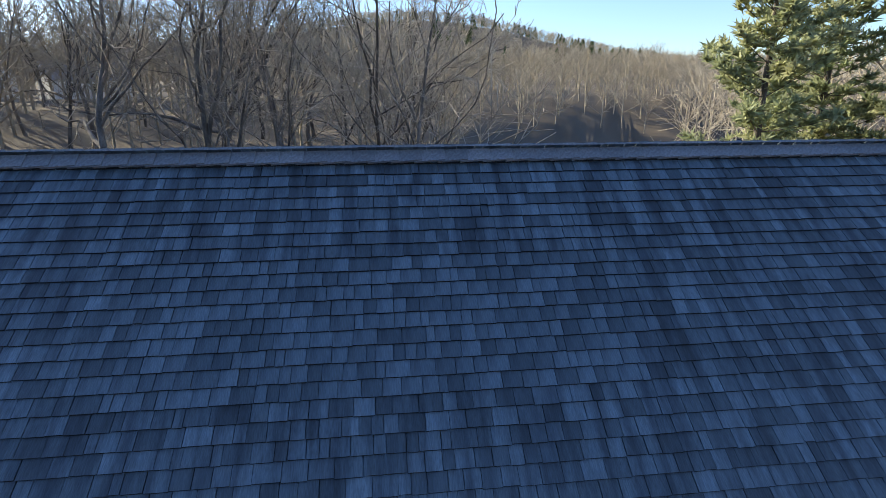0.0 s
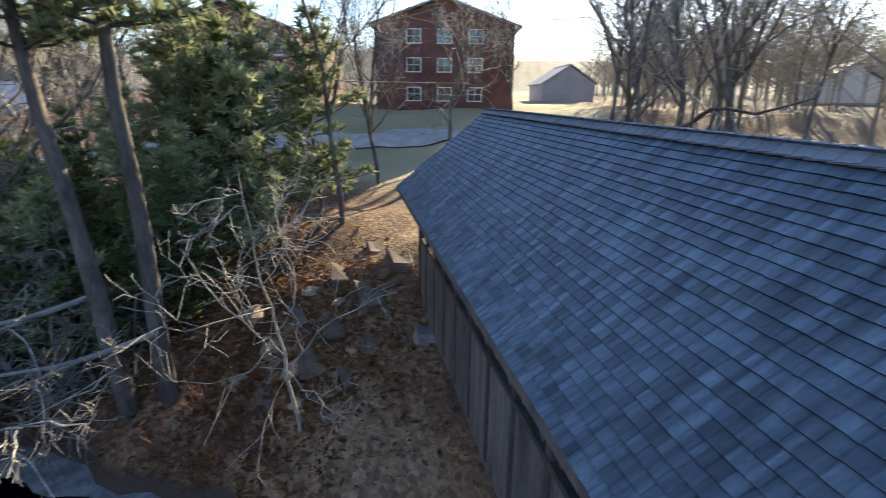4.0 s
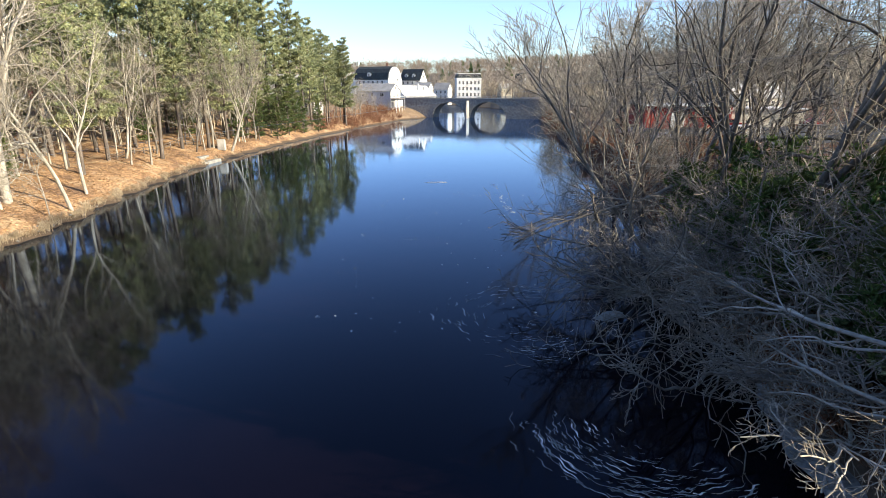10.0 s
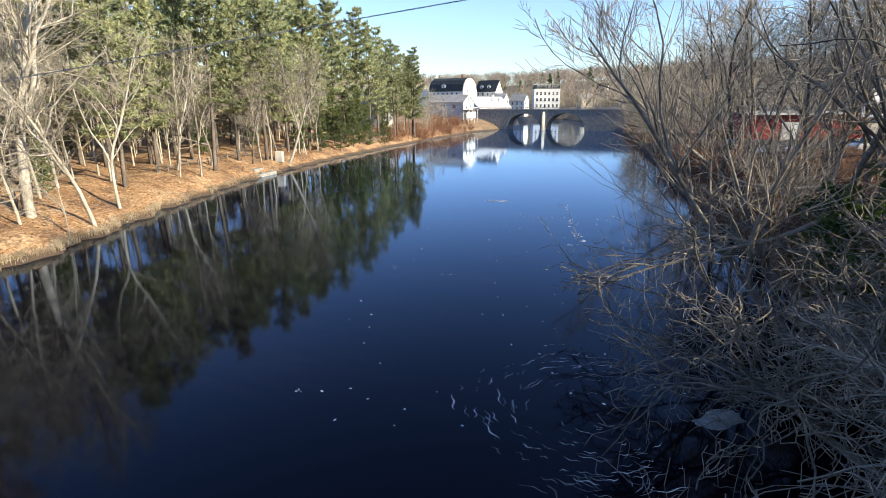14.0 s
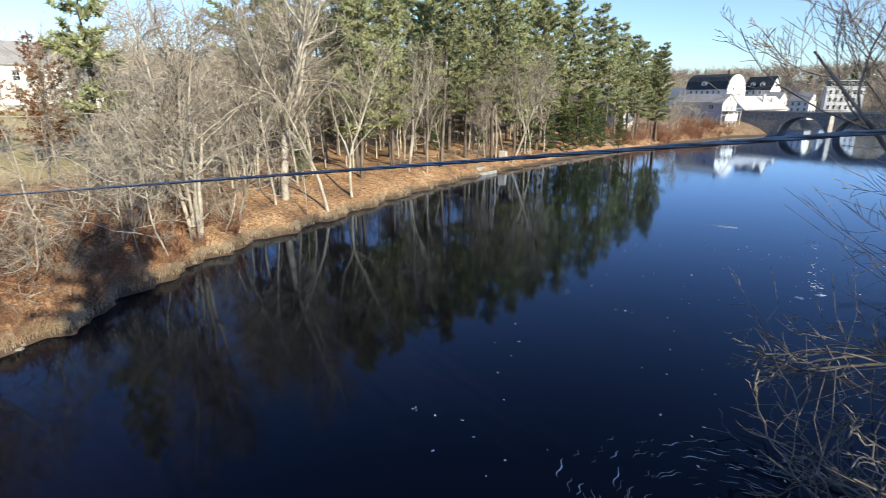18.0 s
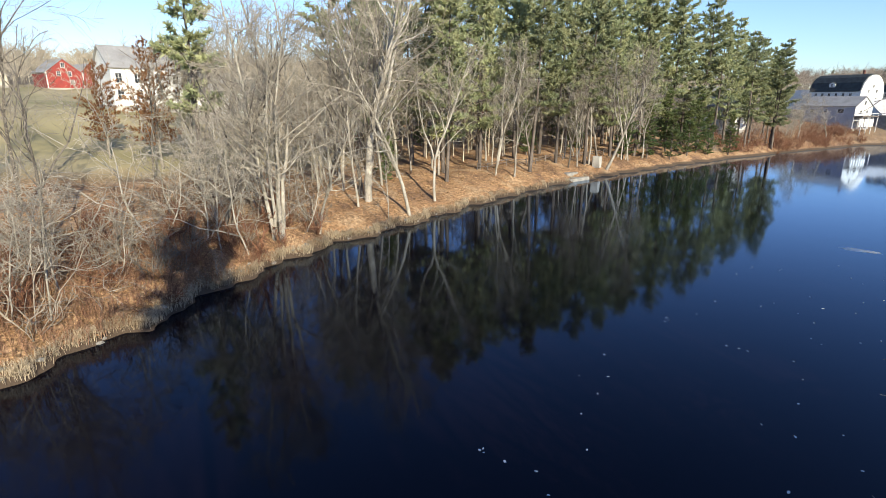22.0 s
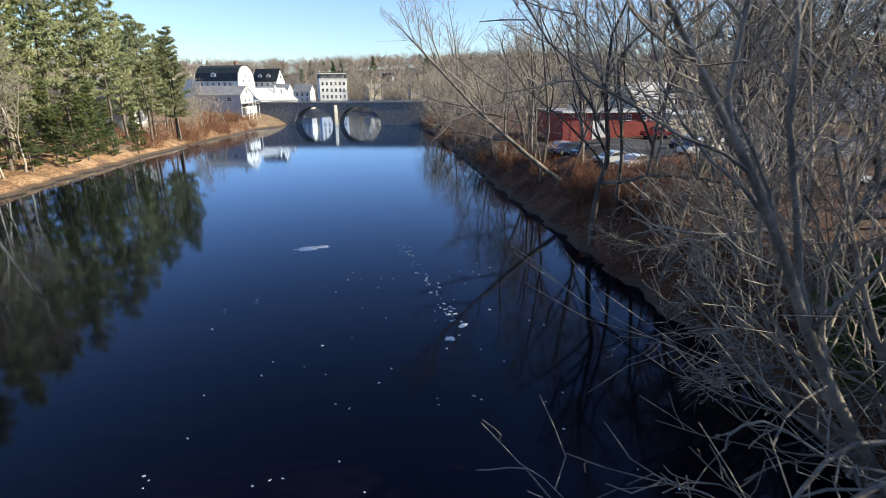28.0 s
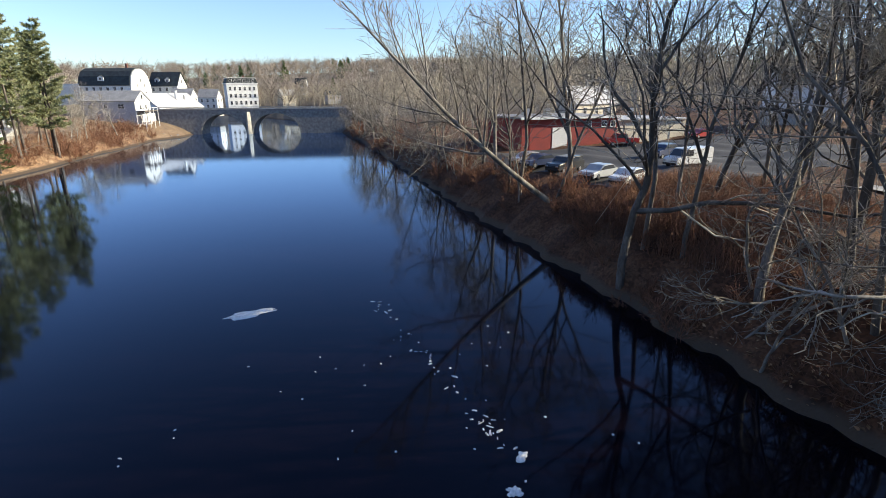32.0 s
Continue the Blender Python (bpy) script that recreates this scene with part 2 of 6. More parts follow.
def water_mat():
    m = bpy.data.materials.new("river water")
    m.use_nodes = True
    n, l = m.node_tree.nodes, m.node_tree.links
    b = n["Principled BSDF"]
    b.inputs["Roughness"].default_value = 0.6
    b.inputs["Specular IOR Level"].default_value = 0.0
    b.inputs["Base Color"].default_value = (0.0032, 0.0020, 0.0042, 1)
    tc = n.new("ShaderNodeTexCoord")
    mp = n.new("ShaderNodeMapping")
    mp.inputs["Scale"].default_value = (1.0, 1.0, 1.0)
    l.new(tc.outputs["Object"], mp.inputs[0])
    a, c, patch = n.new("ShaderNodeTexNoise"), n.new("ShaderNodeTexNoise"), n.new("ShaderNodeTexNoise")
    a.inputs["Scale"].default_value, a.inputs["Detail"].default_value = 2.6, 3
    c.inputs["Scale"].default_value, c.inputs["Detail"].default_value = 0.35, 2
    patch.inputs["Scale"].default_value = 0.06
    for t in (a, c, patch):
        l.new(mp.outputs[0], t.inputs["Vector"])
    mr = n.new("ShaderNodeMapRange")
    mr.inputs[1].default_value, mr.inputs[2].default_value, mr.inputs[3].default_value, mr.inputs[4].default_value = 0.48, 0.68, 0.1, 1.0
    l.new(patch.outputs[0], mr.inputs[0])
    pm = n.new("ShaderNodeMath")
    pm.operation = "MULTIPLY"
    l.new(a.outputs[0], pm.inputs[0])
    l.new(mr.outputs[0], pm.inputs[1])
    add = n.new("ShaderNodeMath")
    add.operation = "ADD"
    l.new(pm.outputs[0], add.inputs[0])
    l.new(c.outputs[0], add.inputs[1])
    bp = n.new("ShaderNodeBump")
    bp.inputs["Strength"].default_value, bp.inputs["Distance"].default_value = 0.10, 0.025
    l.new(add.outputs[0], bp.inputs["Height"])
    l.new(bp.outputs[0], b.inputs["Normal"])
    # a blue-tinted gloss over dark, tannin-stained depth
    gl, fr, mx = n.new("ShaderNodeBsdfGlossy"), n.new("ShaderNodeFresnel"), n.new("ShaderNodeMixShader")
    gl.inputs["Color"].default_value = (0.62, 0.77, 1.0, 1)
    gl.inputs["Roughness"].default_value = 0.06
    fr.inputs["IOR"].default_value = 1.31
    up = n.new("ShaderNodeMath")
    pw = n.new("ShaderNodeMath")
    pw.operation = "POWER"
    pw.inputs[1].default_value = 1.25
    up.operation, up.use_clamp = "MULTIPLY", True
    up.inputs[1].default_value = 1.78
    for k in (gl, fr):
        l.new(bp.outputs[0], k.inputs["Normal"])
    l.new(fr.outputs[0], pw.inputs[0])
    l.new(pw.outputs[0], up.inputs[0])
    l.new(up.outputs[0], mx.inputs[0])
    l.new(b.outputs[0], mx.inputs[1])
    l.new(gl.outputs[0], mx.inputs[2])
    l.new(mx.outputs[0], n["Material Output"].inputs["Surface"])
    return m


M["water"] = water_mat()

# ---- helpers for meshes ----


def mesh_of(name, verts, faces, material=None, smooth=False):
    me = bpy.data.meshes.new(name)
    me.from_pydata(verts, [], faces)
    me.update()
    if smooth:
        me.polygons.foreach_set("use_smooth", [True] * len(me.polygons))
    if material is not None:
        me.materials.append(material)
    return me


def child(name, me, parent, label="", m=None):
    ob = new(name, me)
    ob.parent = parent
    if m is not None:
        ob.matrix_basis = m
    return tagged(ob, label) if label else ob


def part(name, bm, material, parent, label="", smooth=False):
    me = bpy.data.meshes.new(name)
    bm.to_mesh(me)
    bm.free()
    me.materials.append(material)
    if smooth:
        me.polygons.foreach_set("use_smooth", [True] * len(me.polygons))
    return child(name, me, parent, label)


def thing(name, m, label, category, group="", kind=""):
    ob = new(name)
    ob.matrix_basis = m
    return tagged(ob, label, category, group, kind)


def box(bm, x0, y0, z0, x1, y1, z1, bevel=0.0):
    """A box between two corners, its long edges eased when bevel is given."""
    r = bmesh.ops.create_cube(bm, size=1.0)
    vs = r["verts"]
    bmesh.ops.scale(bm, vec=(x1 - x0, y1 - y0, z1 - z0), verts=vs)
    bmesh.ops.translate(bm, vec=((x0 + x1) / 2, (y0 + y1) / 2, (z0 + z1) / 2), verts=vs)
    if bevel:
        es = list({e for v in vs for e in v.link_edges})
        bmesh.ops.bevel(bm, geom=es, offset=bevel, segments=1, affect="EDGES")
    return bm


def boxes(*items, bevel=0.0):
    bm = bmesh.new()
    for it in items:
        box(bm, *it, bevel=bevel)
    return bm


def prism(profile, y0, y1):
    """A profile of (x, z) pairs drawn out along y."""
    n = len(profile)
    v = [(x, y0, z) for x, z in profile] + [(x, y1, z) for x, z in profile]
    fs = [tuple(range(n - 1, -1, -1)), tuple(range(n, 2 * n))] + [(i, (i + 1) % n, n + (i + 1) % n, n + i) for i in range(n)]
    bm = bmesh.new()
    bv = [bm.verts.new(p) for p in v]
    for f in fs:
        bm.faces.new([bv[i] for i in f])
    bmesh.ops.recalc_face_normals(bm, faces=bm.faces[:])
    return bm


def tubes(segs, sides=4):
    """Tapered tubes from rows of p0, p1, r0, r1, as vertices and faces; the ends stay open."""
    a = np.array([s[0] for s in segs]), np.array([s[1] for s in segs])
    r0, r1 = np.array([s[2] for s in segs]), np.array([s[3] for s in segs])
    d = a[1] - a[0]
    d /= np.linalg.norm(d, axis=1, keepdims=True) + 1e-9
    ref = np.where(np.abs(d[:, 2:3]) > 0.9, np.array([[1.0, 0, 0]]), np.array([[0, 0, 1.0]]))
    u = np.cross(d, ref)
    u /= np.linalg.norm(u, axis=1, keepdims=True) + 1e-9
    w = np.cross(d, u)
    ang = np.arange(sides) * 2 * np.pi / sides
    ring = np.cos(ang)[None, :, None] * u[:, None] + np.sin(ang)[None, :, None] * w[:, None]
    v = np.concatenate([a[0][:, None] + ring * r0[:, None, None], a[1][:, None] + ring * r1[:, None, None]], 1).reshape(-1, 3)
    n = len(segs)
    i = np.arange(sides)
    f = np.stack([i, (i + 1) % sides, sides + (i + 1) % sides, sides + i], 1)
    f = (f[None] + (np.arange(n) * 2 * sides)[:, None, None]).reshape(-1, 4)
    return v, f


def quick_mesh(name, v, f, material, smooth=True):
    """A mesh straight from arrays, all faces with the same number of corners."""
    me = bpy.data.meshes.new(name)
    v, f = np.asarray(v, dtype=np.float32), np.asarray(f, dtype=np.int32)
    k = f.shape[1]
    me.vertices.add(len(v))
    me.vertices.foreach_set("co", v.ravel())
    me.loops.add(f.size)
    me.loops.foreach_set("vertex_index", f.ravel())
    me.polygons.add(len(f))
    me.polygons.foreach_set("loop_start", np.arange(0, f.size, k, dtype=np.int32))
    me.polygons.foreach_set("use_smooth", np.full(len(f), smooth))
    me.update(calc_edges=True)
    me.materials.append(material)
    return me


# ---- the lie of the land ----
SHORE_Y = [-400, -220, -165, -130, -100, -60, -38, -13, 0, 15, 22, 30, 38, 48, 62, 81, 98, 121, 156, 186, 222, 234, 262, 330, 420, 520]
SHORE_L = [-420, -190, -100, -36, -14, -11, -12, -19, -23, -25.8, -28.5, -33, -36.2, -37.5, -40.5, -43, -43, -42, -37.6, -32, -25.5, -16, -16, -30, -60, -140]
SHORE_R = [-380, -150, -62, -4, 12, 13.5, 13.5, 11.5, 9.8, 12.9, 13.5, 14.2, 15.5, 17, 18.0, 19.2, 20.2, 22.5, 25.5, 28.5, 30, 30, 28, 22, -10, -80]


def smoothstep(a, b, x):
    t = np.clip((x - a) / (b - a), 0, 1)
    return t * t * (3 - 2 * t)


def wobble(x, y):
    return 0.7 * np.sin(x * 0.31 + 1.3 * np.sin(y * 0.17)) * np.sin(y * 0.23 + 0.7) + 0.35 * np.sin(x * 0.83 + y * 0.61)


def height(x, y):
    x, y = np.asarray(x, float), np.asarray(y, float)
    jig = 0.55 * np.sin(y * 0.9) + 0.35 * np.sin(y * 2.3 + 1.0)
    xl, xr = np.interp(y, SHORE_Y, SHORE_L) + jig, np.interp(y, SHORE_Y, SHORE_R) + 0.6 * jig
    dl, dr = xl - x, x - xr
    left = np.interp(dl, [-6, -0.6, 0, 0.5, 3, 8, 18, 40, 62, 110, 160, 400, 900], [-1.6, -0.5, 0, 0.45, 1.5, 2.6, 3.3, 5.6, 10.6, 12.2, 15.5, 22, 40])
    rt_n = np.interp(dr, [-6, -0.6, 0, 0.5, 2.5, 5, 9, 30, 60, 120, 250, 900], [-1.6, -0.5, 0, 0.5, 2.2, 3.6, 4.6, 5.0, 6.0, 10, 20, 55])
    rt_s = np.interp(dr, [-6, -0.6, 0, 0.5, 3, 7, 12, 28, 44, 120, 250, 900], [-1.6, -0.5, 0, 0.6, 2.4, 4.2, 5.6, 7.2, 10.6, 12, 14, 30])
    k = smoothstep(25, 55, y)
    right = rt_s * (1 - k) + rt_n * k
    town = smoothstep(195, 225, y)
    left = left * (1 - town) + np.interp(dl, [-6, -0.6, 0, 1, 6, 14, 40, 120, 500], [-1.6, -0.5, 0, 0.8, 3.5, 5.2, 8.5, 13, 30]) * town
    z = np.where(dl > -3, left, np.where(dr > -3, right, -1.6))
    land = np.maximum(dl, dr)
    z = z + np.where(land > 2, wobble(x, y) * np.clip((land - 2) / 14, 0, 0.5), 0)
    # far ground climbs to wooded ridges
    far = np.hypot(x, y - 40)
    ridge = 34 * smoothstep(260, 900, far) * (0.75 + 0.25 * np.sin(np.arctan2(x, y) * 5.0))
    hill = 52 * np.exp(-(((x - 225) / 240) ** 2 + ((y + 790) / 260) ** 2))
    z = z + np.where(land > 3, (ridge + hill) * smoothstep(3, 200, land), 0)
    back = smoothstep(420, 520, y)
    return z * (1 - back) + (12 + ridge) * back


def spread(lo, fine_lo, fine_hi, hi, step, n):
    mid = np.arange(fine_lo, fine_hi + 0.01, step)
    a = fine_hi + (hi - fine_hi) * (np.linspace(0, 1, n + 1)[1:] ** 2.6)
    b = fine_lo - (fine_lo - lo) * (np.linspace(0, 1, n + 1)[1:] ** 2.6)
    return np.concatenate([b[::-1], mid, a])


gx, gy = spread(-2800, -80, 70, 2800, 1.0, 42), spread(-2800, -30, 130, 2800, 1.0, 60)
GX, GY = np.meshgrid(gx, gy)
gv = np.stack([GX.ravel(), GY.ravel(), height(GX, GY).ravel()], 1)
nx, ny = len(gx), len(gy)
gi = (np.arange(ny - 1)[:, None] * nx + np.arange(nx - 1)[None]).ravel()
gf = np.stack([gi, gi + 1, gi + nx + 1, gi + nx], 1)


def ground_mat():
    """Leaf litter in ochre and rust, shade painted dark on the east bank, mown winter grass on the fields to the west
    and north.
    """
    m = mat("leaf litter", (0.41, 0.275, 0.165), (0.20, 0.12, 0.075), 0.95, 0.35, 7, 0.9, third=(0.33, 0.195, 0.105), dist=0.08)
    nt = m.node_tree
    n, l = nt.nodes, nt.links
    b = n["Principled BSDF"]
    old = b.inputs["Base Color"].links[0].from_socket
    tc = n["Texture Coordinate"]
    leaf = n.new("ShaderNodeTexVoronoi")
    leaf.inputs["Scale"].default_value = 5.0
    l.new(tc.outputs["Object"], leaf.inputs["Vector"])
    spot = n.new("ShaderNodeMix")
    spot.data_type, spot.blend_type = "RGBA", "OVERLAY"
    spot.inputs[0].default_value = 0.55
    l.new(old, spot.inputs[6])
    bw = n.new("ShaderNodeRGBToBW")
    l.new(leaf.outputs["Color"], bw.inputs[0])
    l.new(bw.outputs[0], spot.inputs[7])
    sep = n.new("ShaderNodeSeparateXYZ")
    l.new(tc.outputs["Object"], sep.inputs[0])
    noi = n.new("ShaderNodeTexNoise")
    noi.inputs["Scale"].default_value = 0.05
    l.new(tc.outputs["Object"], noi.inputs["Vector"])
    # fields: well to the west, and the lawns to the east
    def band(socket, a, c):
        mr = n.new("ShaderNodeMapRange")
        mr.inputs[1].default_value, mr.inputs[2].default_value = a, c
        l.new(socket, mr.inputs[0])
        return mr.outputs[0]
    west = band(sep.outputs[0], -58, -66)
    east = band(sep.outputs[0], 30, 36)
    south = band(sep.outputs[1], 48, 36)
    mx = n.new("ShaderNodeMath")
    mx.operation = "MULTIPLY"
    e2 = n.new("ShaderNodeMath")
    e2.operation = "MULTIPLY"
    l.new(band(sep.outputs[1], -9, -5), e2.inputs[0])
    l.new(south, e2.inputs[1])
    l.new(east, mx.inputs[0])
    l.new(e2.outputs[0], mx.inputs[1])
    ws = n.new("ShaderNodeMath")
    ws.operation = "MULTIPLY"
    l.new(west, ws.inputs[0])
    l.new(band(sep.outputs[1], 66, 54), ws.inputs[1])
    tot = n.new("ShaderNodeMath")
    tot.operation = "MAXIMUM"
    l.new(mx.outputs[0], tot.inputs[0])
    l.new(ws.outputs[0], tot.inputs[1])
    gr = n.new("ShaderNodeValToRGB")
    gr.color_ramp.elements[0].color, gr.color_ramp.elements[1].color = (0.25, 0.225, 0.115, 1), (0.42, 0.35, 0.21, 1)
    gr.color_ramp.elements[0].position, gr.color_ramp.elements[1].position = 0.35, 0.65
    l.new(noi.outputs[0], gr.inputs[0])
    mixg = n.new("ShaderNodeMix")
    mixg.data_type = "RGBA"
    l.new(tot.outputs[0], mixg.inputs[0])
    # the east bank's shade put into the colour, weaker near the covered bridge
    bank_shade = n.new("ShaderNodeMix")
    bank_shade.data_type, bank_shade.blend_type = "RGBA", "MULTIPLY"
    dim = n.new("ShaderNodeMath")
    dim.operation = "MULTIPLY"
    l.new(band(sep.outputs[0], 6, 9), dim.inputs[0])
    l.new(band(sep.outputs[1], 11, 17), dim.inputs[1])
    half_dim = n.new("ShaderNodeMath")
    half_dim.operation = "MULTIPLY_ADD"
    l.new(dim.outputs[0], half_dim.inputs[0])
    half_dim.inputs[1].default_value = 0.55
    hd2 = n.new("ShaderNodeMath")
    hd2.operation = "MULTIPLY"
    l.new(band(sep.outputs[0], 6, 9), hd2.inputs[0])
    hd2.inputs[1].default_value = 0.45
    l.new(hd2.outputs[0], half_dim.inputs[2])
    l.new(half_dim.outputs[0], bank_shade.inputs[0])
    l.new(spot.outputs[2], bank_shade.inputs[6])
    bank_shade.inputs[7].default_value = (0.30, 0.22, 0.20, 1)
    l.new(bank_shade.outputs[2], mixg.inputs[6])
    l.new(gr.outputs[0], mixg.inputs[7])
    # far off the ground is woodland floor, grey-brown
    ln = n.new("ShaderNodeVectorMath")
    ln.operation = "LENGTH"
    l.new(tc.outputs["Object"], ln.inputs[0])
    wd = n.new("ShaderNodeMix")
    wd.data_type = "RGBA"
    southern = n.new("ShaderNodeMath")
    southern.operation = "MAXIMUM"
    l.new(band(ln.outputs["Value"], 190, 260), southern.inputs[0])
    l.new(band(sep.outputs[1], -16, -34), southern.inputs[1])
    l.new(southern.outputs[0], wd.inputs[0])
    l.new(mixg.outputs[2], wd.inputs[6])
    wc = n.new("ShaderNodeValToRGB")
    wc.color_ramp.elements[0].color, wc.color_ramp.elements[1].color = (0.11, 0.088, 0.066, 1), (0.17, 0.14, 0.105, 1)
    l.new(noi.outputs[0], wc.inputs[0])
    l.new(wc.outputs[0], wd.inputs[7])
    # wet mud at the water's edge
    mud = band(sep.outputs[2], 0.6, 0.3)
    mm = n.new("ShaderNodeMix")
    mm.data_type = "RGBA"
    l.new(mud, mm.inputs[0])
    l.new(wd.outputs[2], mm.inputs[6])
    mm.inputs[7].default_value = (0.085, 0.06, 0.042, 1)
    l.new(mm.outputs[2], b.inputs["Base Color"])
    return m


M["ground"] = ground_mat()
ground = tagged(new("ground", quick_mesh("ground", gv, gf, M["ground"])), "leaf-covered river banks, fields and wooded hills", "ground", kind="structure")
wv = [(-420, -420, 0), (420, -420, 0), (420, 560, 0), (-420, 560, 0)]
water = tagged(new("water", mesh_of("water", wv, [(0, 1, 2, 3)], M["water"])), "dark still river reflecting blue sky and trees", "water", kind="structure")

# ---- trees ----


def unit(v):
    return v / (np.linalg.norm(v) + 1e-9)


def grow(rng, p, d, length, r, level, levels, out, wander=0.16, lift=0.12, kids=(11, 6, 5, 4), droop=0.0, spreadk=0.8, first=0.34, pieces=(11, 7, 4, 2, 1), rival=4, reach=1.0):
    """One branch in short bent pieces, then its side branches; out[level] gathers the pieces."""
    n = pieces[min(level, 4)]
    pts, rad = [p], [r]
    q, v = p.copy(), d.copy()
    for i in range(n):
        v = unit(v + rng.normal(0, wander * (0.45 if level == 0 else 1.0), 3) + np.array([0, 0, lift if level else 0.03]) - np.array([0, 0, droop * level]))
        q = q + v * length / n
        pts.append(q.copy())
        rad.append(r * (1 - 0.8 * (i + 1) / n))
    for i in range(n):
        out[level].append((pts[i], pts[i + 1], rad[i], rad[i + 1]))
    if level + 1 >= levels:
        return
    k = kids[min(level, len(kids) - 1)]
    for j in range(k):
        t0 = first if level == 0 else 0.14
        t = t0 + (0.97 - t0) * (j + rng.random()) / k
        i = min(int(t * n), n - 1)
        w = t * n - i
        s = pts[i] * (1 - w) + pts[i + 1] * w
        rr = rad[i] * (1 - w) + rad[i + 1] * w
        ax = unit(pts[i + 1] - pts[i])
        side = unit(np.cross(ax, rng.normal(0, 1, 3)))
        big = level == 0 and rival and j % rival == 0                 # now and then a limb that rivals the trunk
        dv = unit(ax + side * spreadk * (0.55 if big else 1.0) * (0.65 + 0.7 * rng.random()))
        ln = length * (0.62 * (1 - t) + 0.17) * (0.65 + 0.6 * rng.random()) * (1.25 if big else 0.95) * (reach if level == 0 else 1.0)
        grow(rng, s, dv, ln, rr * (0.78 if big else 0.5), level + 1, levels, out, wander * 1.15, lift, kids, droop, spreadk * 1.06, first, pieces, rival, reach)


def bare_tree_meshes(seed, tall, r, levels=5, kids=(11, 6, 5, 4), stems=((0, 0, 1),), wander=0.16, lift=0.12, droop=0.0, bark="bark_grey", twig="twig", spreadk=0.8, tip=0.011, first=0.34, pieces=(11, 7, 4, 2, 1), sides=6, rival=4, reach=1.0):
    rng = np.random.default_rng(seed)
    out = [[] for _ in range(levels)]
    for i, s in enumerate(stems):
        o = np.array([0.35 * math.cos(i * 2.4), 0.35 * math.sin(i * 2.4), -0.25]) * (len(stems) > 1) + np.array([0, 0, -0.35])
        k = 1.0 if i == 0 else 0.72 + 0.2 * rng.random()
        grow(rng, o, unit(np.array(s, float)), tall * k, r * k, 0, levels, out, wander, lift, kids, droop, spreadk, first, pieces, rival, reach)
    wood = [(a, b, max(x, tip * 1.5), max(y, tip * 1.4)) for a, b, x, y in out[0] + out[1]]
    v, f = tubes(wood, sides)
    trunk = quick_mesh("trunk", v, f, M[bark])
    fine = [(a, b, max(x, tip), max(y, tip * 0.7)) for lv in out[2:] for a, b, x, y in lv]
    v, f = tubes(fine, 3)
    crown = quick_mesh("crown", v, f, M[twig])
    return trunk, crown


def pine_meshes(seed, tall, r, first=0.28, reach=4.2, bark="bark_pine", leaf="needles", tufts=9, size=0.5, top=0.5, flat=0.25, step=0.85, gaps=0.15):
    rng = np.random.default_rng(seed)
    segs, tv, tf = [], [], []
    pts = [np.array([0, 0, -0.3])]
    n = 12
    for i in range(n):
        pts.append(np.array([pts[-1][0] + rng.normal(0, 0.06), pts[-1][1] + rng.normal(0, 0.06), tall * (i + 1) / n]))
    for i in range(n):
        segs.append((pts[i], pts[i + 1], r * (1 - 0.93 * i / n), r * (1 - 0.93 * (i + 1) / n)))
    z = tall * first
    tris = []
    while z < tall * 0.985:
        t = (z / tall - first) / (1 - first)
        lim = reach * max(0.0, 1 - t) ** top * (0.55 + 0.45 * min(1, t * 4 + 0.3))
        base = np.array([np.interp(z, [p[2] for p in pts], [p[0] for p in pts]), np.interp(z, [p[2] for p in pts], [p[1] for p in pts]), z])
        a0 = rng.random() * 6.28
        k = rng.integers(4, 7)
        for j in range(k):
            if rng.random() < gaps:
                continue
            a = a0 + j * 6.28 / k + rng.normal(0, 0.25)
            ln = lim * (0.4 + 0.8 * rng.random())
            d = unit(np.array([math.cos(a), math.sin(a), 0.05 + 0.5 * t + rng.normal(0, 0.12)]))
            q, prev = base.copy(), base.copy()
            for s in range(3):
                d = unit(d + np.array([0, 0, 0.09]))
                q = prev + d * ln / 3
                segs.append((prev, q, 0.045 * (1 - s / 3.3) * (1 - 0.6 * t) + 0.008, 0.045 * (1 - (s + 1) / 3.3) * (1 - 0.6 * t) + 0.006))
                prev = q
            side = np.array([-d[1], d[0], 0])
            m = max(3, int(tufts * ln / reach + 2))
            for s in range(m):
                w = 0.25 + 0.78 * (s + rng.random()) / m
                c = base + (q - base) * w + side * rng.normal(0, 0.22 * ln * (1.15 - w) + 0.08) + np.array([0, 0, rng.normal(0, 0.10) + 0.10])
                for b in range(11):
                    e = unit(rng.normal(0, 1, 3) * np.array([1, 1, flat * 2]) + d * 0.7 + np.array([0, 0, 0.25]))
                    g = unit(np.cross(e, rng.normal(0, 1, 3)))
                    sz = size * (0.6 + 0.7 * rng.random())
                    tris.append((c - g * sz * 0.17 - e * 0.05, c + g * sz * 0.17 - e * 0.05, c + e * sz))
        z += step * (0.75 + 0.5 * rng.random())
    v, f = tubes(segs, 5)
    trunk = quick_mesh("trunk", v, f, M[bark])
    tv = np.array(tris).reshape(-1, 3)
    crown = quick_mesh("crown", tv, np.arange(len(tv)).reshape(-1, 3), M[leaf], smooth=False)
    return trunk, crown


def tree(name, meshes, m, label, category, group):
    t = thing(name, m, label, category, group)
    child("trunk", meshes[0], t)
    child("crown", meshes[1], t)
    return t


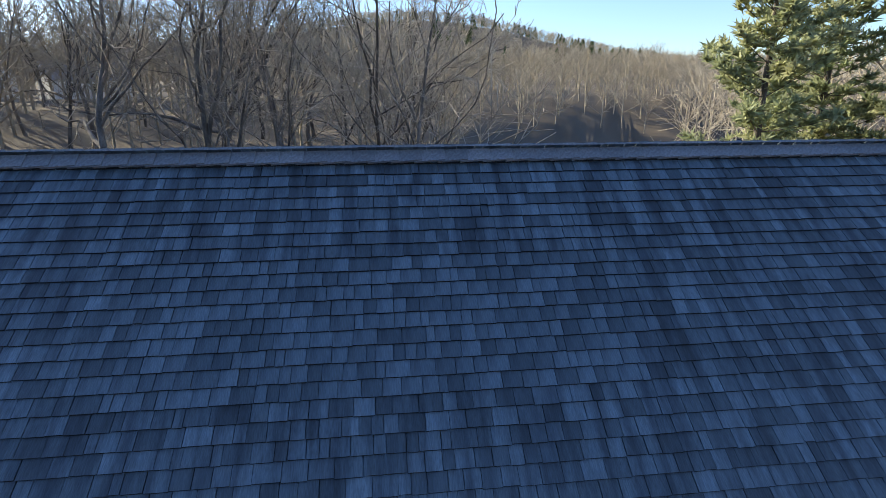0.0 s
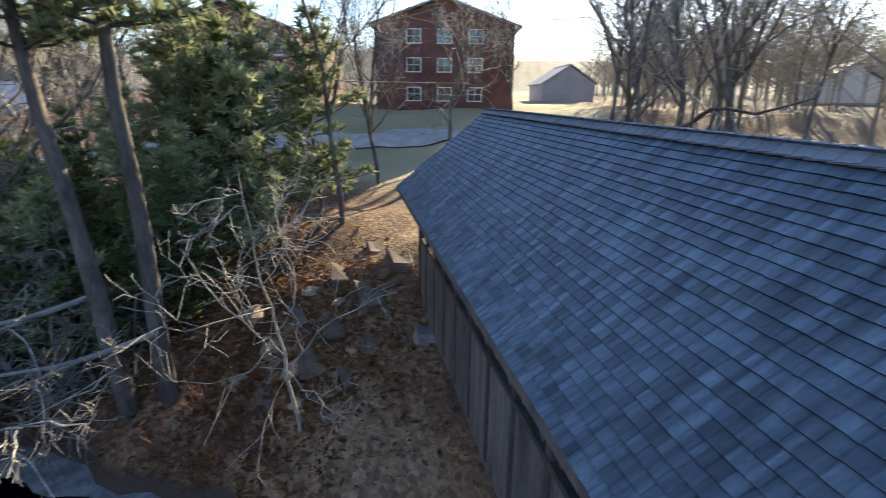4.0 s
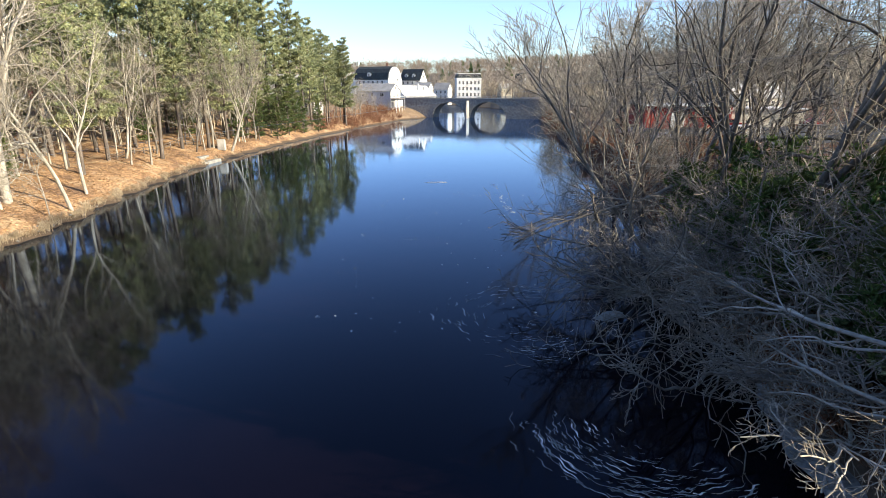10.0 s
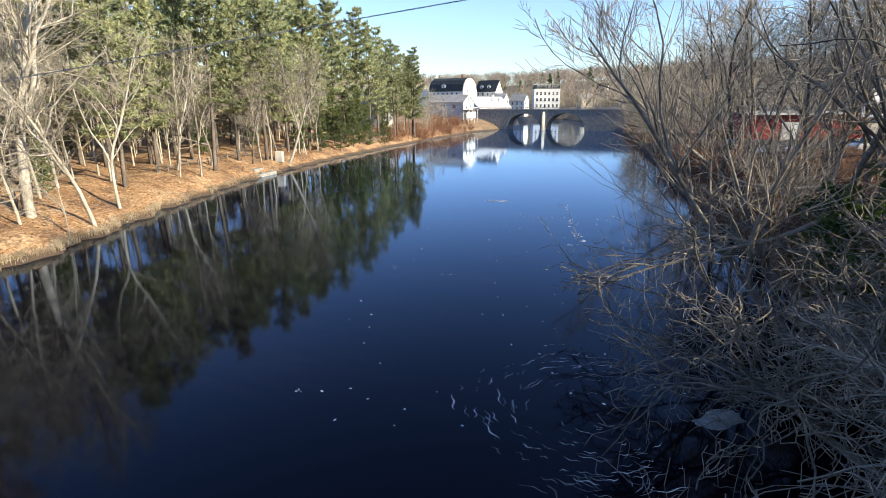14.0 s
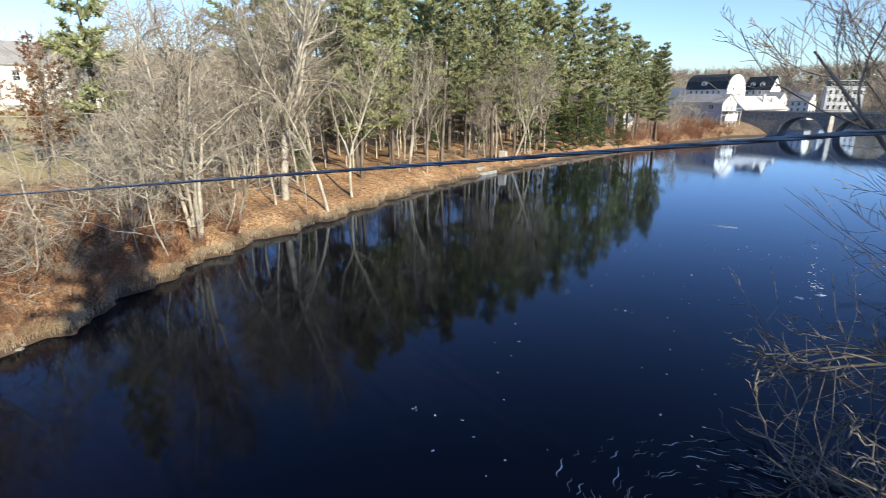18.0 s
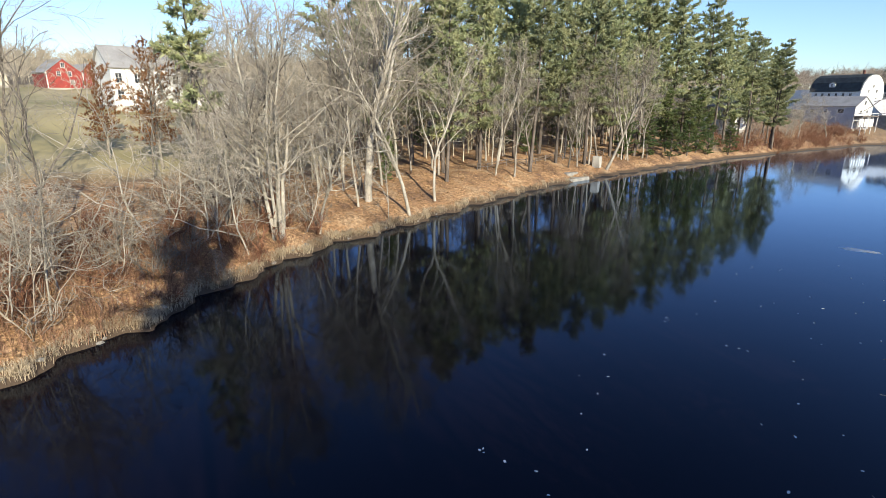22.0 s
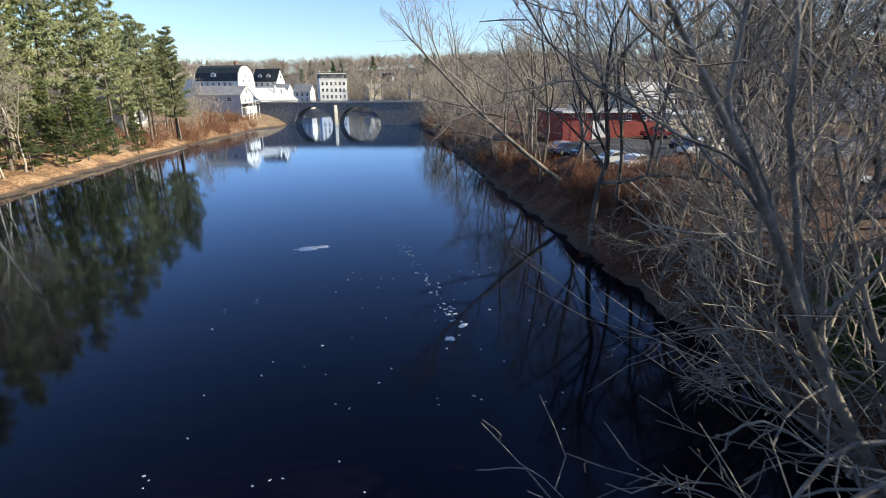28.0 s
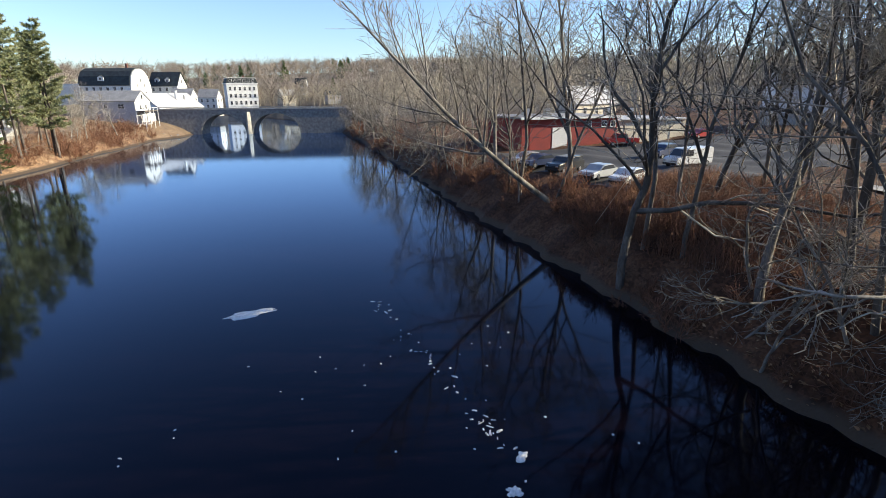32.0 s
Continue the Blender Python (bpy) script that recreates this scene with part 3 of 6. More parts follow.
def stand(x, y, turn=0.0, size=1.0, lean=(0.0, 0.0), sink=0.0):
    """A pose on the ground; lean: degrees about x and y."""
    z = float(height(x, y)) - sink
    return pose(x, y, z, lean[0], lean[1], turn) @ Matrix.Diagonal((size, size, size, 1))


rt = random.Random(11)
SPREAD = [bare_tree_meshes(s, 18, 0.26, 4, (14, 7, 5), wander=0.2, spreadk=1.0, lift=0.06, bark="bark_dark", twig="twig_sunlit", tip=0.018, first=0.24, rival=4) for s in (1, 2, 17)]
SLIM = [bare_tree_meshes(s, 20, 0.19, 4, (14, 7, 5), wander=0.16, spreadk=0.95, lift=0.06, bark="bark_dark", twig="twig_sunlit", tip=0.018, first=0.3, rival=6) for s in (3, 4, 18)]
PALE = [bare_tree_meshes(s, 20, 0.2, 4, (16, 7, 4), wander=0.17, spreadk=1.15, lift=0.02, bark="bark_pale", twig="twig_pale", tip=0.019, first=0.22, reach=0.75) for s in (5, 6, 14)]
CLUMP = bare_tree_meshes(7, 21, 0.21, 4, (16, 7, 4), stems=((0.02, 0, 1), (0.10, 0.05, 1), (-0.28, -0.1, 1), (-0.1, 0.12, 1), (0.2, -0.12, 1)), wander=0.12, spreadk=1.2, lift=0.02, bark="bark_pale", twig="twig_pale", tip=0.019, first=0.24, rival=0, reach=0.62)
POLE = [bare_tree_meshes(s, 21, 0.17, 4, (14, 6, 4), wander=0.12, spreadk=1.05, lift=0.02, bark="bark_pale", twig="twig_pale", tip=0.019, first=0.28, rival=6, reach=0.65) for s in (35, 36, 37)]
THIN = [bare_tree_meshes(s, 11, 0.085, 4, (11, 6, 4), wander=0.24, spreadk=1.05, lift=0.03, bark="bark_pale", twig="twig_pale", tip=0.016, first=0.2) for s in (8, 9)]
CROOK = [bare_tree_meshes(s, 10, 0.11, 4, (9, 5, 3), wander=0.27, spreadk=1.05, lift=0.03, bark="bark_grey", twig="twig", tip=0.015, first=0.12, pieces=(12, 9, 5, 3, 1)) for s in (19, 20, 29)]
# arching crooked growth that hangs over the east shore
ARCH_BRUSH = [bare_tree_meshes(s, 6.5, 0.07, 4, (6, 4, 3), stems=((0.5, 0.1, 1), (-0.7, 0.5, 1), (0.2, -0.8, 1)), wander=0.33, spreadk=1.1, lift=0.0, droop=0.035, bark="bark_grey", twig="twig", tip=0.013, first=0.1, pieces=(12, 9, 5, 3, 1)) for s in (71, 72, 73)]
BRUSH = [bare_tree_meshes(s, 3.4, 0.035, 3, (6, 4), stems=((0, 0, 1), (0.7, 0.2, 1), (-0.6, 0.5, 1), (0.1, -0.9, 1)), wander=0.28, bark="twig", twig="twig", tip=0.012, first=0.1, pieces=(6, 4, 2, 1, 1), sides=4) for s in (10, 12)]
BRUSH_RED = [bare_tree_meshes(s, 2.4, 0.026, 3, (8, 5), stems=((0, 0, 1), (0.7, 0.2, 1), (-0.6, 0.4, 1), (0.1, -0.8, 1), (-0.6, -0.3, 1)), wander=0.24, bark="twig_red", twig="twig_red", tip=0.012, first=0.1, pieces=(5, 3, 2, 1, 1), sides=4) for s in (13,)]
PINE = [pine_meshes(s, 31, 0.36, f, 5.4, tufts=17, size=0.8, top=0.45, step=1.35, flat=0.45, gaps=0.3) for s, f in ((21, 0.22), (22, 0.3), (23, 0.36))]
PINE_YOUNG = [pine_meshes(s, 9, 0.12, 0.12, 3.0, tufts=13, size=0.42, step=0.6, top=0.5, flat=0.45, gaps=0.2) for s in (24, 26)]
HEMLOCK = [pine_meshes(s, 11, 0.16, 0.06, 2.8, leaf="needles_dark", tufts=8, size=0.5, step=0.62, top=0.9, flat=0.12) for s in (25,)]
LAUREL = [pine_meshes(s, 3.2, 0.05, 0.05, 2.2, bark="twig", leaf="leaf_green", tufts=10, size=0.26, step=0.28, top=0.35, flat=0.5) for s in (27,)]
OAK = pine_meshes(28, 14, 0.2, 0.2, 4.2, bark="bark_grey", leaf="leaf_brown", tufts=16, size=0.32, step=0.42, top=0.35, flat=0.9, gaps=0.35)
LIMB = [bare_tree_meshes(s, 7.5, 0.085, 4, (8, 5, 3), wander=0.22, lift=0.03, bark="bark_grey", twig="twig", tip=0.015, first=0.2, pieces=(12, 8, 4, 2, 1)) for s in (15, 16)]
LIMB += [bare_tree_meshes(65, 7.5, 0.12, 4, (7, 4, 3), wander=0.2, lift=0.03, bark="bark_pale", twig="twig", tip=0.013, first=0.25, pieces=(12, 8, 4, 2, 1))]

# ---- trees in their places ----
BARE, EVER = "bare trees on the banks", "pines on the banks"


def bare(kind, x, y, size=1.0, turn=None, lean=(0, 0), label="tall bare grey tree on the leaf-covered bank", name="bare_tree"):
    k = kind[rt.randrange(len(kind))] if isinstance(kind, list) else kind
    return tree(name, k, stand(x, y, rt.uniform(0, 360) if turn is None else turn, size, lean, 0.1), label, "tree", BARE)


def pine(x, y, size=1.0, kinds=PINE, label="tall white pine with layered green boughs on the bank", turn=None):
    return tree("pine_tree", kinds[rt.randrange(len(kinds))], stand(x, y, rt.uniform(0, 360) if turn is None else turn, size, (rt.uniform(-1.5, 1.5), rt.uniform(-1.5, 1.5)), 0.1), label, "tree", EVER)


# west bank
bare(CLUMP, -37.4, 34.7, 1.05, 10, label="pale many-stemmed bare tree at the water's edge")
bare(PALE, -37.8, 38.8, 0.62, label="slender pale bare tree on the leaf-covered bank")
BIG = bare_tree_meshes(31, 24, 0.46, 4, (18, 9, 7), wander=0.14, spreadk=1.0, lift=0.06, tip=0.02, bark="bark_pale", twig="twig_pale")
bare(BIG, -43.3, 48.1, 1.0, label="stout old bare tree with pale furrowed bark")
bare(PALE, -38.6, 50.1, 1.05)
bare(THIN, -35.1, 31.2, 0.95, label="thin crooked bare sapling on the bank")
bare(THIN, -34.9, 29.0, 0.8, 150, (0, 28), label="thin dead sapling leaning over the bank")
bare(THIN, -38.3, 25.3, 1.0, label="thin bare sapling among dry brush")
bare(THIN, -38.8, 47.5, 0.75)
bare(PALE, -41.5, 56.3, 0.95, lean=(0, -5))
LEANER = bare_tree_meshes(33, 18, 0.27, 4, (15, 8, 6), stems=((0.42, 0.25, 1),), wander=0.12, tip=0.02, bark="bark_pale", twig="twig_pale")
bare(LEANER, -44.1, 99.0, 1.0, 0, label="pale bare tree leaning out over the river")
bare(PALE, -49.6, 76.3, 0.95, 0, (-6, 16), label="pale bare tree leaning over the path")
for x, y, s in ((-55.3, 102.5, 1.0), (-64.5, 103.3, 1.02), (-51.3, 112.7, 1.06), (-49.8, 120.6, 1.0), (-60, 90, 1.05), (-66, 82, 1.0), (-58, 73, 0.92), (-71, 95, 1.0),
                (-47.5, 131, 1.03), (-45.5, 141, 1.04), (-43.5, 151, 0.92), (-41, 158.5, 0.84), (-37.8, 167, 0.78), (-62, 118, 1.05), (-73, 110, 1.0), (-57, 130, 1.05),
                (-54, 143, 1.0), (-57, 97, 1.05), (-62, 110, 1.0), (-54, 86, 0.9), (-50, 73, 0.85), (-55, 78, 0.95), (-57, 66, 0.9), (-61, 72, 0.95), (-49, 91, 0.85), (-64, 62, 0.9), (-46.5, 63, 0.8), (-47.5, 82, 0.9), (-51.5, 67, 0.9), (-47.2, 97, 0.95), (-47.8, 116, 1.0), (-44.5, 147, 0.9), (-56, 58, 0.85), (-48, 107, 0.85), (-58, 121, 1.05), (-50, 127, 0.95), (-48, 138, 0.9), (-69, 68, 0.95), (-77, 80, 0.95), (-53.5, 34.5, 0.8), (-62, 56, 0.9), (-51, 155, 0.85), (-66, 130, 1.0)):
    pine(x, y, s)
for i in range(36):
    y = rt.uniform(36, 168)
    d = rt.uniform(3.0, 30) ** 1.0
    x = float(np.interp(y, SHORE_Y, SHORE_L)) - d
    k = rt.choice((PALE, SLIM, SLIM, THIN, SPREAD))
    bare(k, x, y, rt.uniform(0.65, 1.08), lean=(rt.uniform(-5, 5), rt.uniform(-5, 5)))
for i in range(16):
    y = rt.uniform(8, 36)
    x = float(np.interp(y, SHORE_Y, SHORE_L)) - rt.uniform(4, 26)
    bare(rt.choice((THIN, THIN, SLIM)), x, y, rt.uniform(0.55, 1.0), lean=(rt.uniform(-8, 8), rt.uniform(-8, 8)), label="small bare tree among dry brush beside a field")
for x, y, s in ((-43.5, 123, 0.9), (-43.4, 131, 1.05), (-41.8, 138, 0.95), (-46, 126, 1.2), (-40.2, 146, 0.9), (-45.5, 117, 1.0), (-47.5, 111, 1.1), (-43.2, 135, 1.2)):
    tree("evergreen_tree", HEMLOCK[0], stand(x, y, rt.uniform(0, 360), s), "young evergreen at the water's edge", "tree", EVER)
for i in range(34):
    y = rt.uniform(52, 160)
    x = float(np.interp(y, SHORE_Y, SHORE_L)) - rt.uniform(9, 34)
    tree("evergreen_tree", HEMLOCK[0], stand(x, y, rt.uniform(0, 360), rt.uniform(0.4, 1.15)), "young evergreen in the wood behind the west bank", "tree", EVER)
for i in range(26):
    y = rt.uniform(10, 46)
    x = float(np.interp(y, SHORE_Y, SHORE_L)) - rt.uniform(2, 20)
    bare(THIN, x, y, rt.uniform(0.35, 0.8), lean=(rt.uniform(-14, 14), rt.uniform(-14, 14)), label="small tangled bare tree among dry brush")
for x, y, s in ((-37.2, 166.5, 0.84), (-41, 161, 0.8), (-40, 172, 0.7), (-46, 168, 0.85), (-43, 178, 0.75), (-50, 176, 0.85)):
    pine(x, y, s, kinds=PINE[:1], label="broad white pine with boughs almost to the ground")
for i in range(22):
    y = rt.uniform(150, 222)
    bare(rt.choice((THIN, PALE)), float(np.interp(y, SHORE_Y, SHORE_L)) - rt.uniform(2, 14), y, rt.uniform(0.4, 0.7), label="small bare tree on the bank near the town")
for i in range(34):
    y = rt.uniform(44, 128)
    bare(POLE, float(np.interp(y, SHORE_Y, SHORE_L)) - rt.uniform(2.5, 16), y, rt.uniform(0.6, 1.0), lean=(rt.uniform(-5, 5), rt.uniform(-6, 6)), label="slender straight bare tree on the sunny bank")
# east bank, near the covered bridge
for i in range(30):
    y = rt.uniform(12, 62)
    x = float(np.interp(y, SHORE_Y, SHORE_R)) + rt.uniform(0.2, 4.5)
    bare(CROOK, x, y, rt.uniform(0.6, 1.15), lean=(rt.uniform(-12, 12), rt.uniform(-42, -8)), label="thin crooked bare tree leaning over the eddy")
PINE_HIGH = [pine_meshes(41, 24, 0.36, 0.5, 4.4, tufts=16, size=0.55, step=0.9, flat=0.45, gaps=0.15)]
for x, y, s, ln in ((14.4, 11.7, 1.0, (0, -1)), (13.9, 12.9, 0.98, (1, -4))):
    tree("pine_tree", PINE_HIGH[0], stand(x, y, rt.uniform(0, 360), s, ln), "dark-trunked pine on the shaded bank", "tree", EVER)
for x, y, s, k in ((20.3, 13.6, 1.0, PINE_YOUNG), (22.6, 12.4, 1.15, PINE_YOUNG), (18.4, 13.2, 0.8, PINE_YOUNG), (23.6, 15.6, 1.25, PINE_YOUNG), (16.4, 14.2, 0.6, HEMLOCK), (15.6, 16.4, 0.8, PINE_YOUNG), (21.6, 14.9, 1.15, PINE_YOUNG), (20.6, 12.0, 1.0, PINE_YOUNG), (17, 12.6, 0.62, HEMLOCK), (15.2, 19, 0.7, HEMLOCK), (25.5, 10.6, 1.1, PINE_YOUNG), (18.6, 15.4, 0.95, PINE_YOUNG), (17.5, 17, 0.8, HEMLOCK), (22.5, 13.5, 0.95, HEMLOCK), (18, 23, 0.55, HEMLOCK),
                   (16.5, 30, 0.45, HEMLOCK), (17.5, 35, 0.45, HEMLOCK), (26, 16, 1.0, PINE_YOUNG)):
    tree("evergreen_tree", k[rt.randrange(len(k))], stand(x, y, rt.uniform(0, 360), s), "young evergreen on the shaded bank", "tree", EVER)
for x, y, s, ln in ((13.6, 28.5, 1.15, -62), (14.2, 32.0, 1.3, -66), (14.6, 36.5, 1.25, -58), (15.2, 39.5, 1.3, -64), (13.4, 25.5, 1.0, -55), (13.2, 23.0, 1.1, -60), (13.8, 30.2, 1.2, -52), (14.4, 34.2, 1.35, -66), (14.7, 38.0, 1.45, -58), (15.4, 42.0, 1.3, -62), (13.0, 20.5, 1.0, -50), (13.8, 27.0, 1.1, -62), (14.0, 31.0, 1.2, -60), (15.0, 40.0, 1.45, -48)):
    bare(CROOK, x, y, s, lean=(rt.uniform(-8, 8), ln), label="crooked bare tree hanging low over the water")
LEAN_E = bare_tree_meshes(43, 19.5, 0.22, 4, (14, 8, 6), stems=((-0.85, 0.08, 1), (-0.35, 0.2, 1)), wander=0.13, bark="bark_grey", tip=0.013, first=0.25, rival=6)
bare(LEAN_E, 14.6, 35.8, 1.0, 0, label="many-stemmed bare tree leaning over the water")
LOG_E = bare_tree_meshes(44, 25, 0.3, 4, (14, 7, 5), stems=((-0.84, 0.05, 0.52),), wander=0.05, lift=0.08, tip=0.017, first=0.3, rival=0, reach=0.8)
bare(LOG_E, 23.4, 82.0, 1.0, 0, label="bare trunk leaning far out over the river")
for x, y, s, k, ln in ((18.9, 66.6, 1.15, SPREAD, (0, -3)), (22, 64.7, 0.95, SLIM, (0, 2)), (21.3, 67.5, 0.95, SLIM, (0, 0)), (22.9, 87.4, 1.1, SLIM, (0, 0)), (23.7, 81.9, 0.95, SLIM, (0, 9)),
                       (25.4, 83, 1.05, SPREAD, (0, 12)), (22.9, 90, 0.9, SLIM, (0, 0)), (31.5, 61.7, 1.15, SPREAD, (0, 0)), (27.6, 58.5, 1.2, SPREAD, (0, -12)), (26.1, 99.5, 1.0, SPREAD, (0, 0)),
                       (27, 105, 1.0, SPREAD, (0, -6)), (17.5, 36.8, 1.05, SLIM, (0, -6)), (17, 28, 1.1, SPREAD, (0, 0)), (15.5, 19.5, 0.95, SPREAD, (0, 0)), (19, 41, 1.1, SPREAD, (0, -4)),
                       (20.5, 47, 1.1, SPREAD, (0, -10)), (23, 34, 1.1, SPREAD, (0, 0)), (24.7, 9, 0.85, SLIM, (0, 0)), (21, 53, 1.0, SLIM, (0, -4)), (20.5, 58, 1.0, SPREAD, (0, -8)), (17.2, 24, 0.9, SLIM, (0, -8))):
    bare(k, x, y, s, lean=ln, label="dark bare tree on the shaded bank")
bare(THIN, 13.4, 6.4, 0.8, label="thin bare sapling on the steep bank")
for x, y, s in ((38, 5.5, 0.72), (46, 14, 0.8), (52, 2, 0.7), (33, 9.5, 0.6), (58, 22, 0.8), (41, 22, 0.75), (50, -7, 0.8), (62, -10, 0.8), (72, -14, 0.9)):
    bare(SPREAD, x, y, s, label="bare tree on the lawn before the brick apartment block")
for i in range(34):
    y = rt.uniform(16, 150)
    d = rt.uniform(2.5, 24)
    x = float(np.interp(y, SHORE_Y, SHORE_R)) + d
    if 72 < y < 116 and d > 7:
        continue
    bare(rt.choice((SPREAD, SLIM, CROOK, CROOK)), x, y, rt.uniform(0.6, 0.92), lean=(rt.uniform(-6, 6), rt.uniform(-12, 2)), label="bare tree on the shaded bank")
for x, y, s in ((24.5, 50, 0.9), (27, 54.5, 0.95), (23.5, 56, 0.8), (29.5, 57, 0.9), (25.5, 61, 0.85), (33, 52, 1.0), (31, 66, 0.9), (36, 60, 0.95), (28.5, 47, 0.9), (35, 70, 0.9), (39, 66, 0.95), (26.5, 70, 0.8)):
    bare(SLIM, x, y, s, lean=(rt.uniform(-5, 5), rt.uniform(-8, 3)), label="slender dark bare tree behind the shaded shore")
for i in range(9):
    bare(rt.choice((SPREAD, SLIM)), rt.uniform(28, 60), rt.uniform(26, 66), rt.uniform(0.7, 0.95), label="bare tree on the wooded slope")
for x, y, s in ((15.5, 27, 1.0), (16.5, 30.5, 1.1), (17, 34, 1.0), (18.2, 38, 1.2), (17.4, 24.5, 0.9), (19.5, 31, 1.2), (20, 27, 1.3), (18.5, 43, 0.9), (15.8, 21.5, 0.8), (22, 36, 1.2), (15.4, 24.5, 1.4), (16.4, 28.6, 1.7), (16.6, 32.4, 1.6), (16.8, 36.4, 1.6), (15.6, 18.6, 1.3), (16.6, 16.4, 1.4), (18.4, 20.4, 1.8), (20.2, 23.6, 1.7), (18.6, 27.0, 1.8), (17.8, 41.0, 1.5), (18.8, 34.4, 1.8), (19.4, 38.8, 1.7)):
    t = thing("evergreen_shrub", stand(x, y, rt.uniform(0, 360), s), "broad-leaved evergreen shrub under the bare trees", "shrub", "evergreen shrubs")
    child("stem", LAUREL[0][0], t)
    child("foliage", LAUREL[0][1], t)
for x, y, s, lab in ((-66, 34.5, 1.0, "oak still holding dry brown leaves beside the field"), (-70, 30, 0.75, "young oak with dry brown leaves"), (20, 9.5, 0.22, "small oak with dry rust-coloured leaves"), (18.4, 12.2, 0.2, "small oak with dry rust-coloured leaves")):
    tree("oak_tree", OAK, stand(x, y, rt.uniform(0, 360), s), lab, "tree", "oaks with dry leaves")


def limb(k, x, y, z, aim, size, label):
    d = Vector(aim).normalized()
    t = thing("fallen_branch", Matrix.Translation((x, y, z)) @ d.to_track_quat("Z", "Y").to_matrix().to_4x4() @ Matrix.Diagonal((size, size, size, 1)), label, "branch", "dead branches over the water")
    tagged(child("limb", LIMB[k][0], t), kind="stuff")
    tagged(child("twig_mass", LIMB[k][1], t), kind="stuff")


limb(2, 14.8, 14.3, 5.4, (-1, 0.06, 0.0), 1.0, "pale dead branch reaching over the eddy")
limb(2, 13.6, 11.6, 4.6, (-0.85, 0.5, -0.12), 0.9, "pale dead branch reaching over the eddy")
limb(0, 13.0, 35.0, 6.2, (-1, -0.12, -0.48), 1.45, "pale dead branch dipping to the water")
limb(2, 21.5, 51.5, 5.6, (-1, -0.1, -0.1), 1.1, "pale dead branch above the shaded shore")
limb(0, 20.5, 47.0, 3.6, (-1, 0.25, -0.2), 0.9, "pale dead branch above the shaded shore")
limb(2, 16.2, 24.0, 4.2, (-1, 0.2, -0.2), 1.0, "pale dead branch hanging over the eddy")
limb(0, 15.4, 19.0, 3.2, (-0.9, -0.3, -0.2), 0.9, "grey dead branch hanging over the eddy")
limb(1, 19.6, 57.0, 3.0, (-1, 0.1, -0.1), 0.8, "grey dead branch at the shaded shore")
limb(0, 17.8, 40.0, 4.0, (-1, 0.3, -0.3), 1.1, "grey dead branch over the water")
limb(1, -36.5, 21.0, 2.6, (0.3, -1, 0.35), 0.9, "fallen branch in dry brush")
limb(0, -38.5, 17.5, 3.0, (0.9, 0.3, 0.25), 0.9, "fallen branch in dry brush")
for i in range(6):
    y = 16.5 + 2.2 * i
    limb(i % 2, float(np.interp(y, SHORE_Y, SHORE_R)) + rt.uniform(0.6, 1.8), y, rt.uniform(2.2, 4.6), (-1, rt.uniform(-0.5, 0.5), rt.uniform(-0.2, 0.12)), rt.uniform(0.7, 1.1), "pale dead branch tangled over the shaded water")
for i in range(7):
    y = 16 + 1.9 * i
    bare(THIN, float(np.interp(y, SHORE_Y, SHORE_R)) + rt.uniform(0.3, 1.6), y, rt.uniform(0.65, 0.95), lean=(rt.uniform(-14, 14), rt.uniform(-62, -34)), label="pale thin tree fallen low over the eddy")
# south of the covered bridge
PINE_BROAD = [pine_meshes(s, 27, 0.34, 0.04, 5.6, tufts=30, size=0.62, step=0.95, top=0.55, flat=0.3, gaps=0.12) for s in (45, 46)]
for x, y, s in ((-13.0, -36, 1.0), (-18.5, -43, 0.95), (-23, -38, 0.9)):
    pine(x, y, s, kinds=PINE_BROAD, label="broad sunlit pine beyond the covered bridge")
for i in range(32):
    a = radians(rt.uniform(92, 168))
    d = rt.uniform(27, 75)
    x, y = -2 + d * math.sin(a), d * math.cos(a)
    if abs(y - (-6.3 + 0.372 * x)) < 7 or (y > -4 and x < 70):
        continue
    bare(rt.choice((SPREAD, SLIM, SPREAD)), x, y, rt.uniform(0.75, 1.1), label="bare tree in the wood beyond the covered bridge")


for i in range(12):
    a, d = radians(rt.uniform(98, 142)), rt.uniform(30, 85)
    x, y = -2 + d * math.sin(a), d * math.cos(a)
    if y < -6.3 + 0.372 * x - 9:
        bare(rt.choice((SPREAD, SLIM)), x, y, rt.uniform(0.7, 1.05), label="bare tree in the wood beyond the covered bridge")

# brush along both shores
def brush(x, y, red=False, s=1.0):
    k = BRUSH_RED[0] if red else BRUSH[rt.randrange(2)]
    t = thing("shrub", stand(x, y, rt.uniform(0, 360), s, (rt.uniform(-14, 14), rt.uniform(-14, 14)), 0.05), "reddish dry twiggy shrub" if red else "bare grey twiggy shrub at the water's edge", "shrub", "shrubs along the shore")
    tagged(child("stem", k[0], t), kind="stuff")
    tagged(child("twig_mass", k[1], t), kind="stuff")


for i in range(70):
    y = rt.triangular(8, 110, 30)
    brush(float(np.interp(y, SHORE_Y, SHORE_R)) + rt.uniform(-0.2, 6), y, y > 40 or rt.random() < 0.5, rt.uniform(0.6, 1.2) if 13 < y < 40 else rt.uniform(0.5, 0.95))
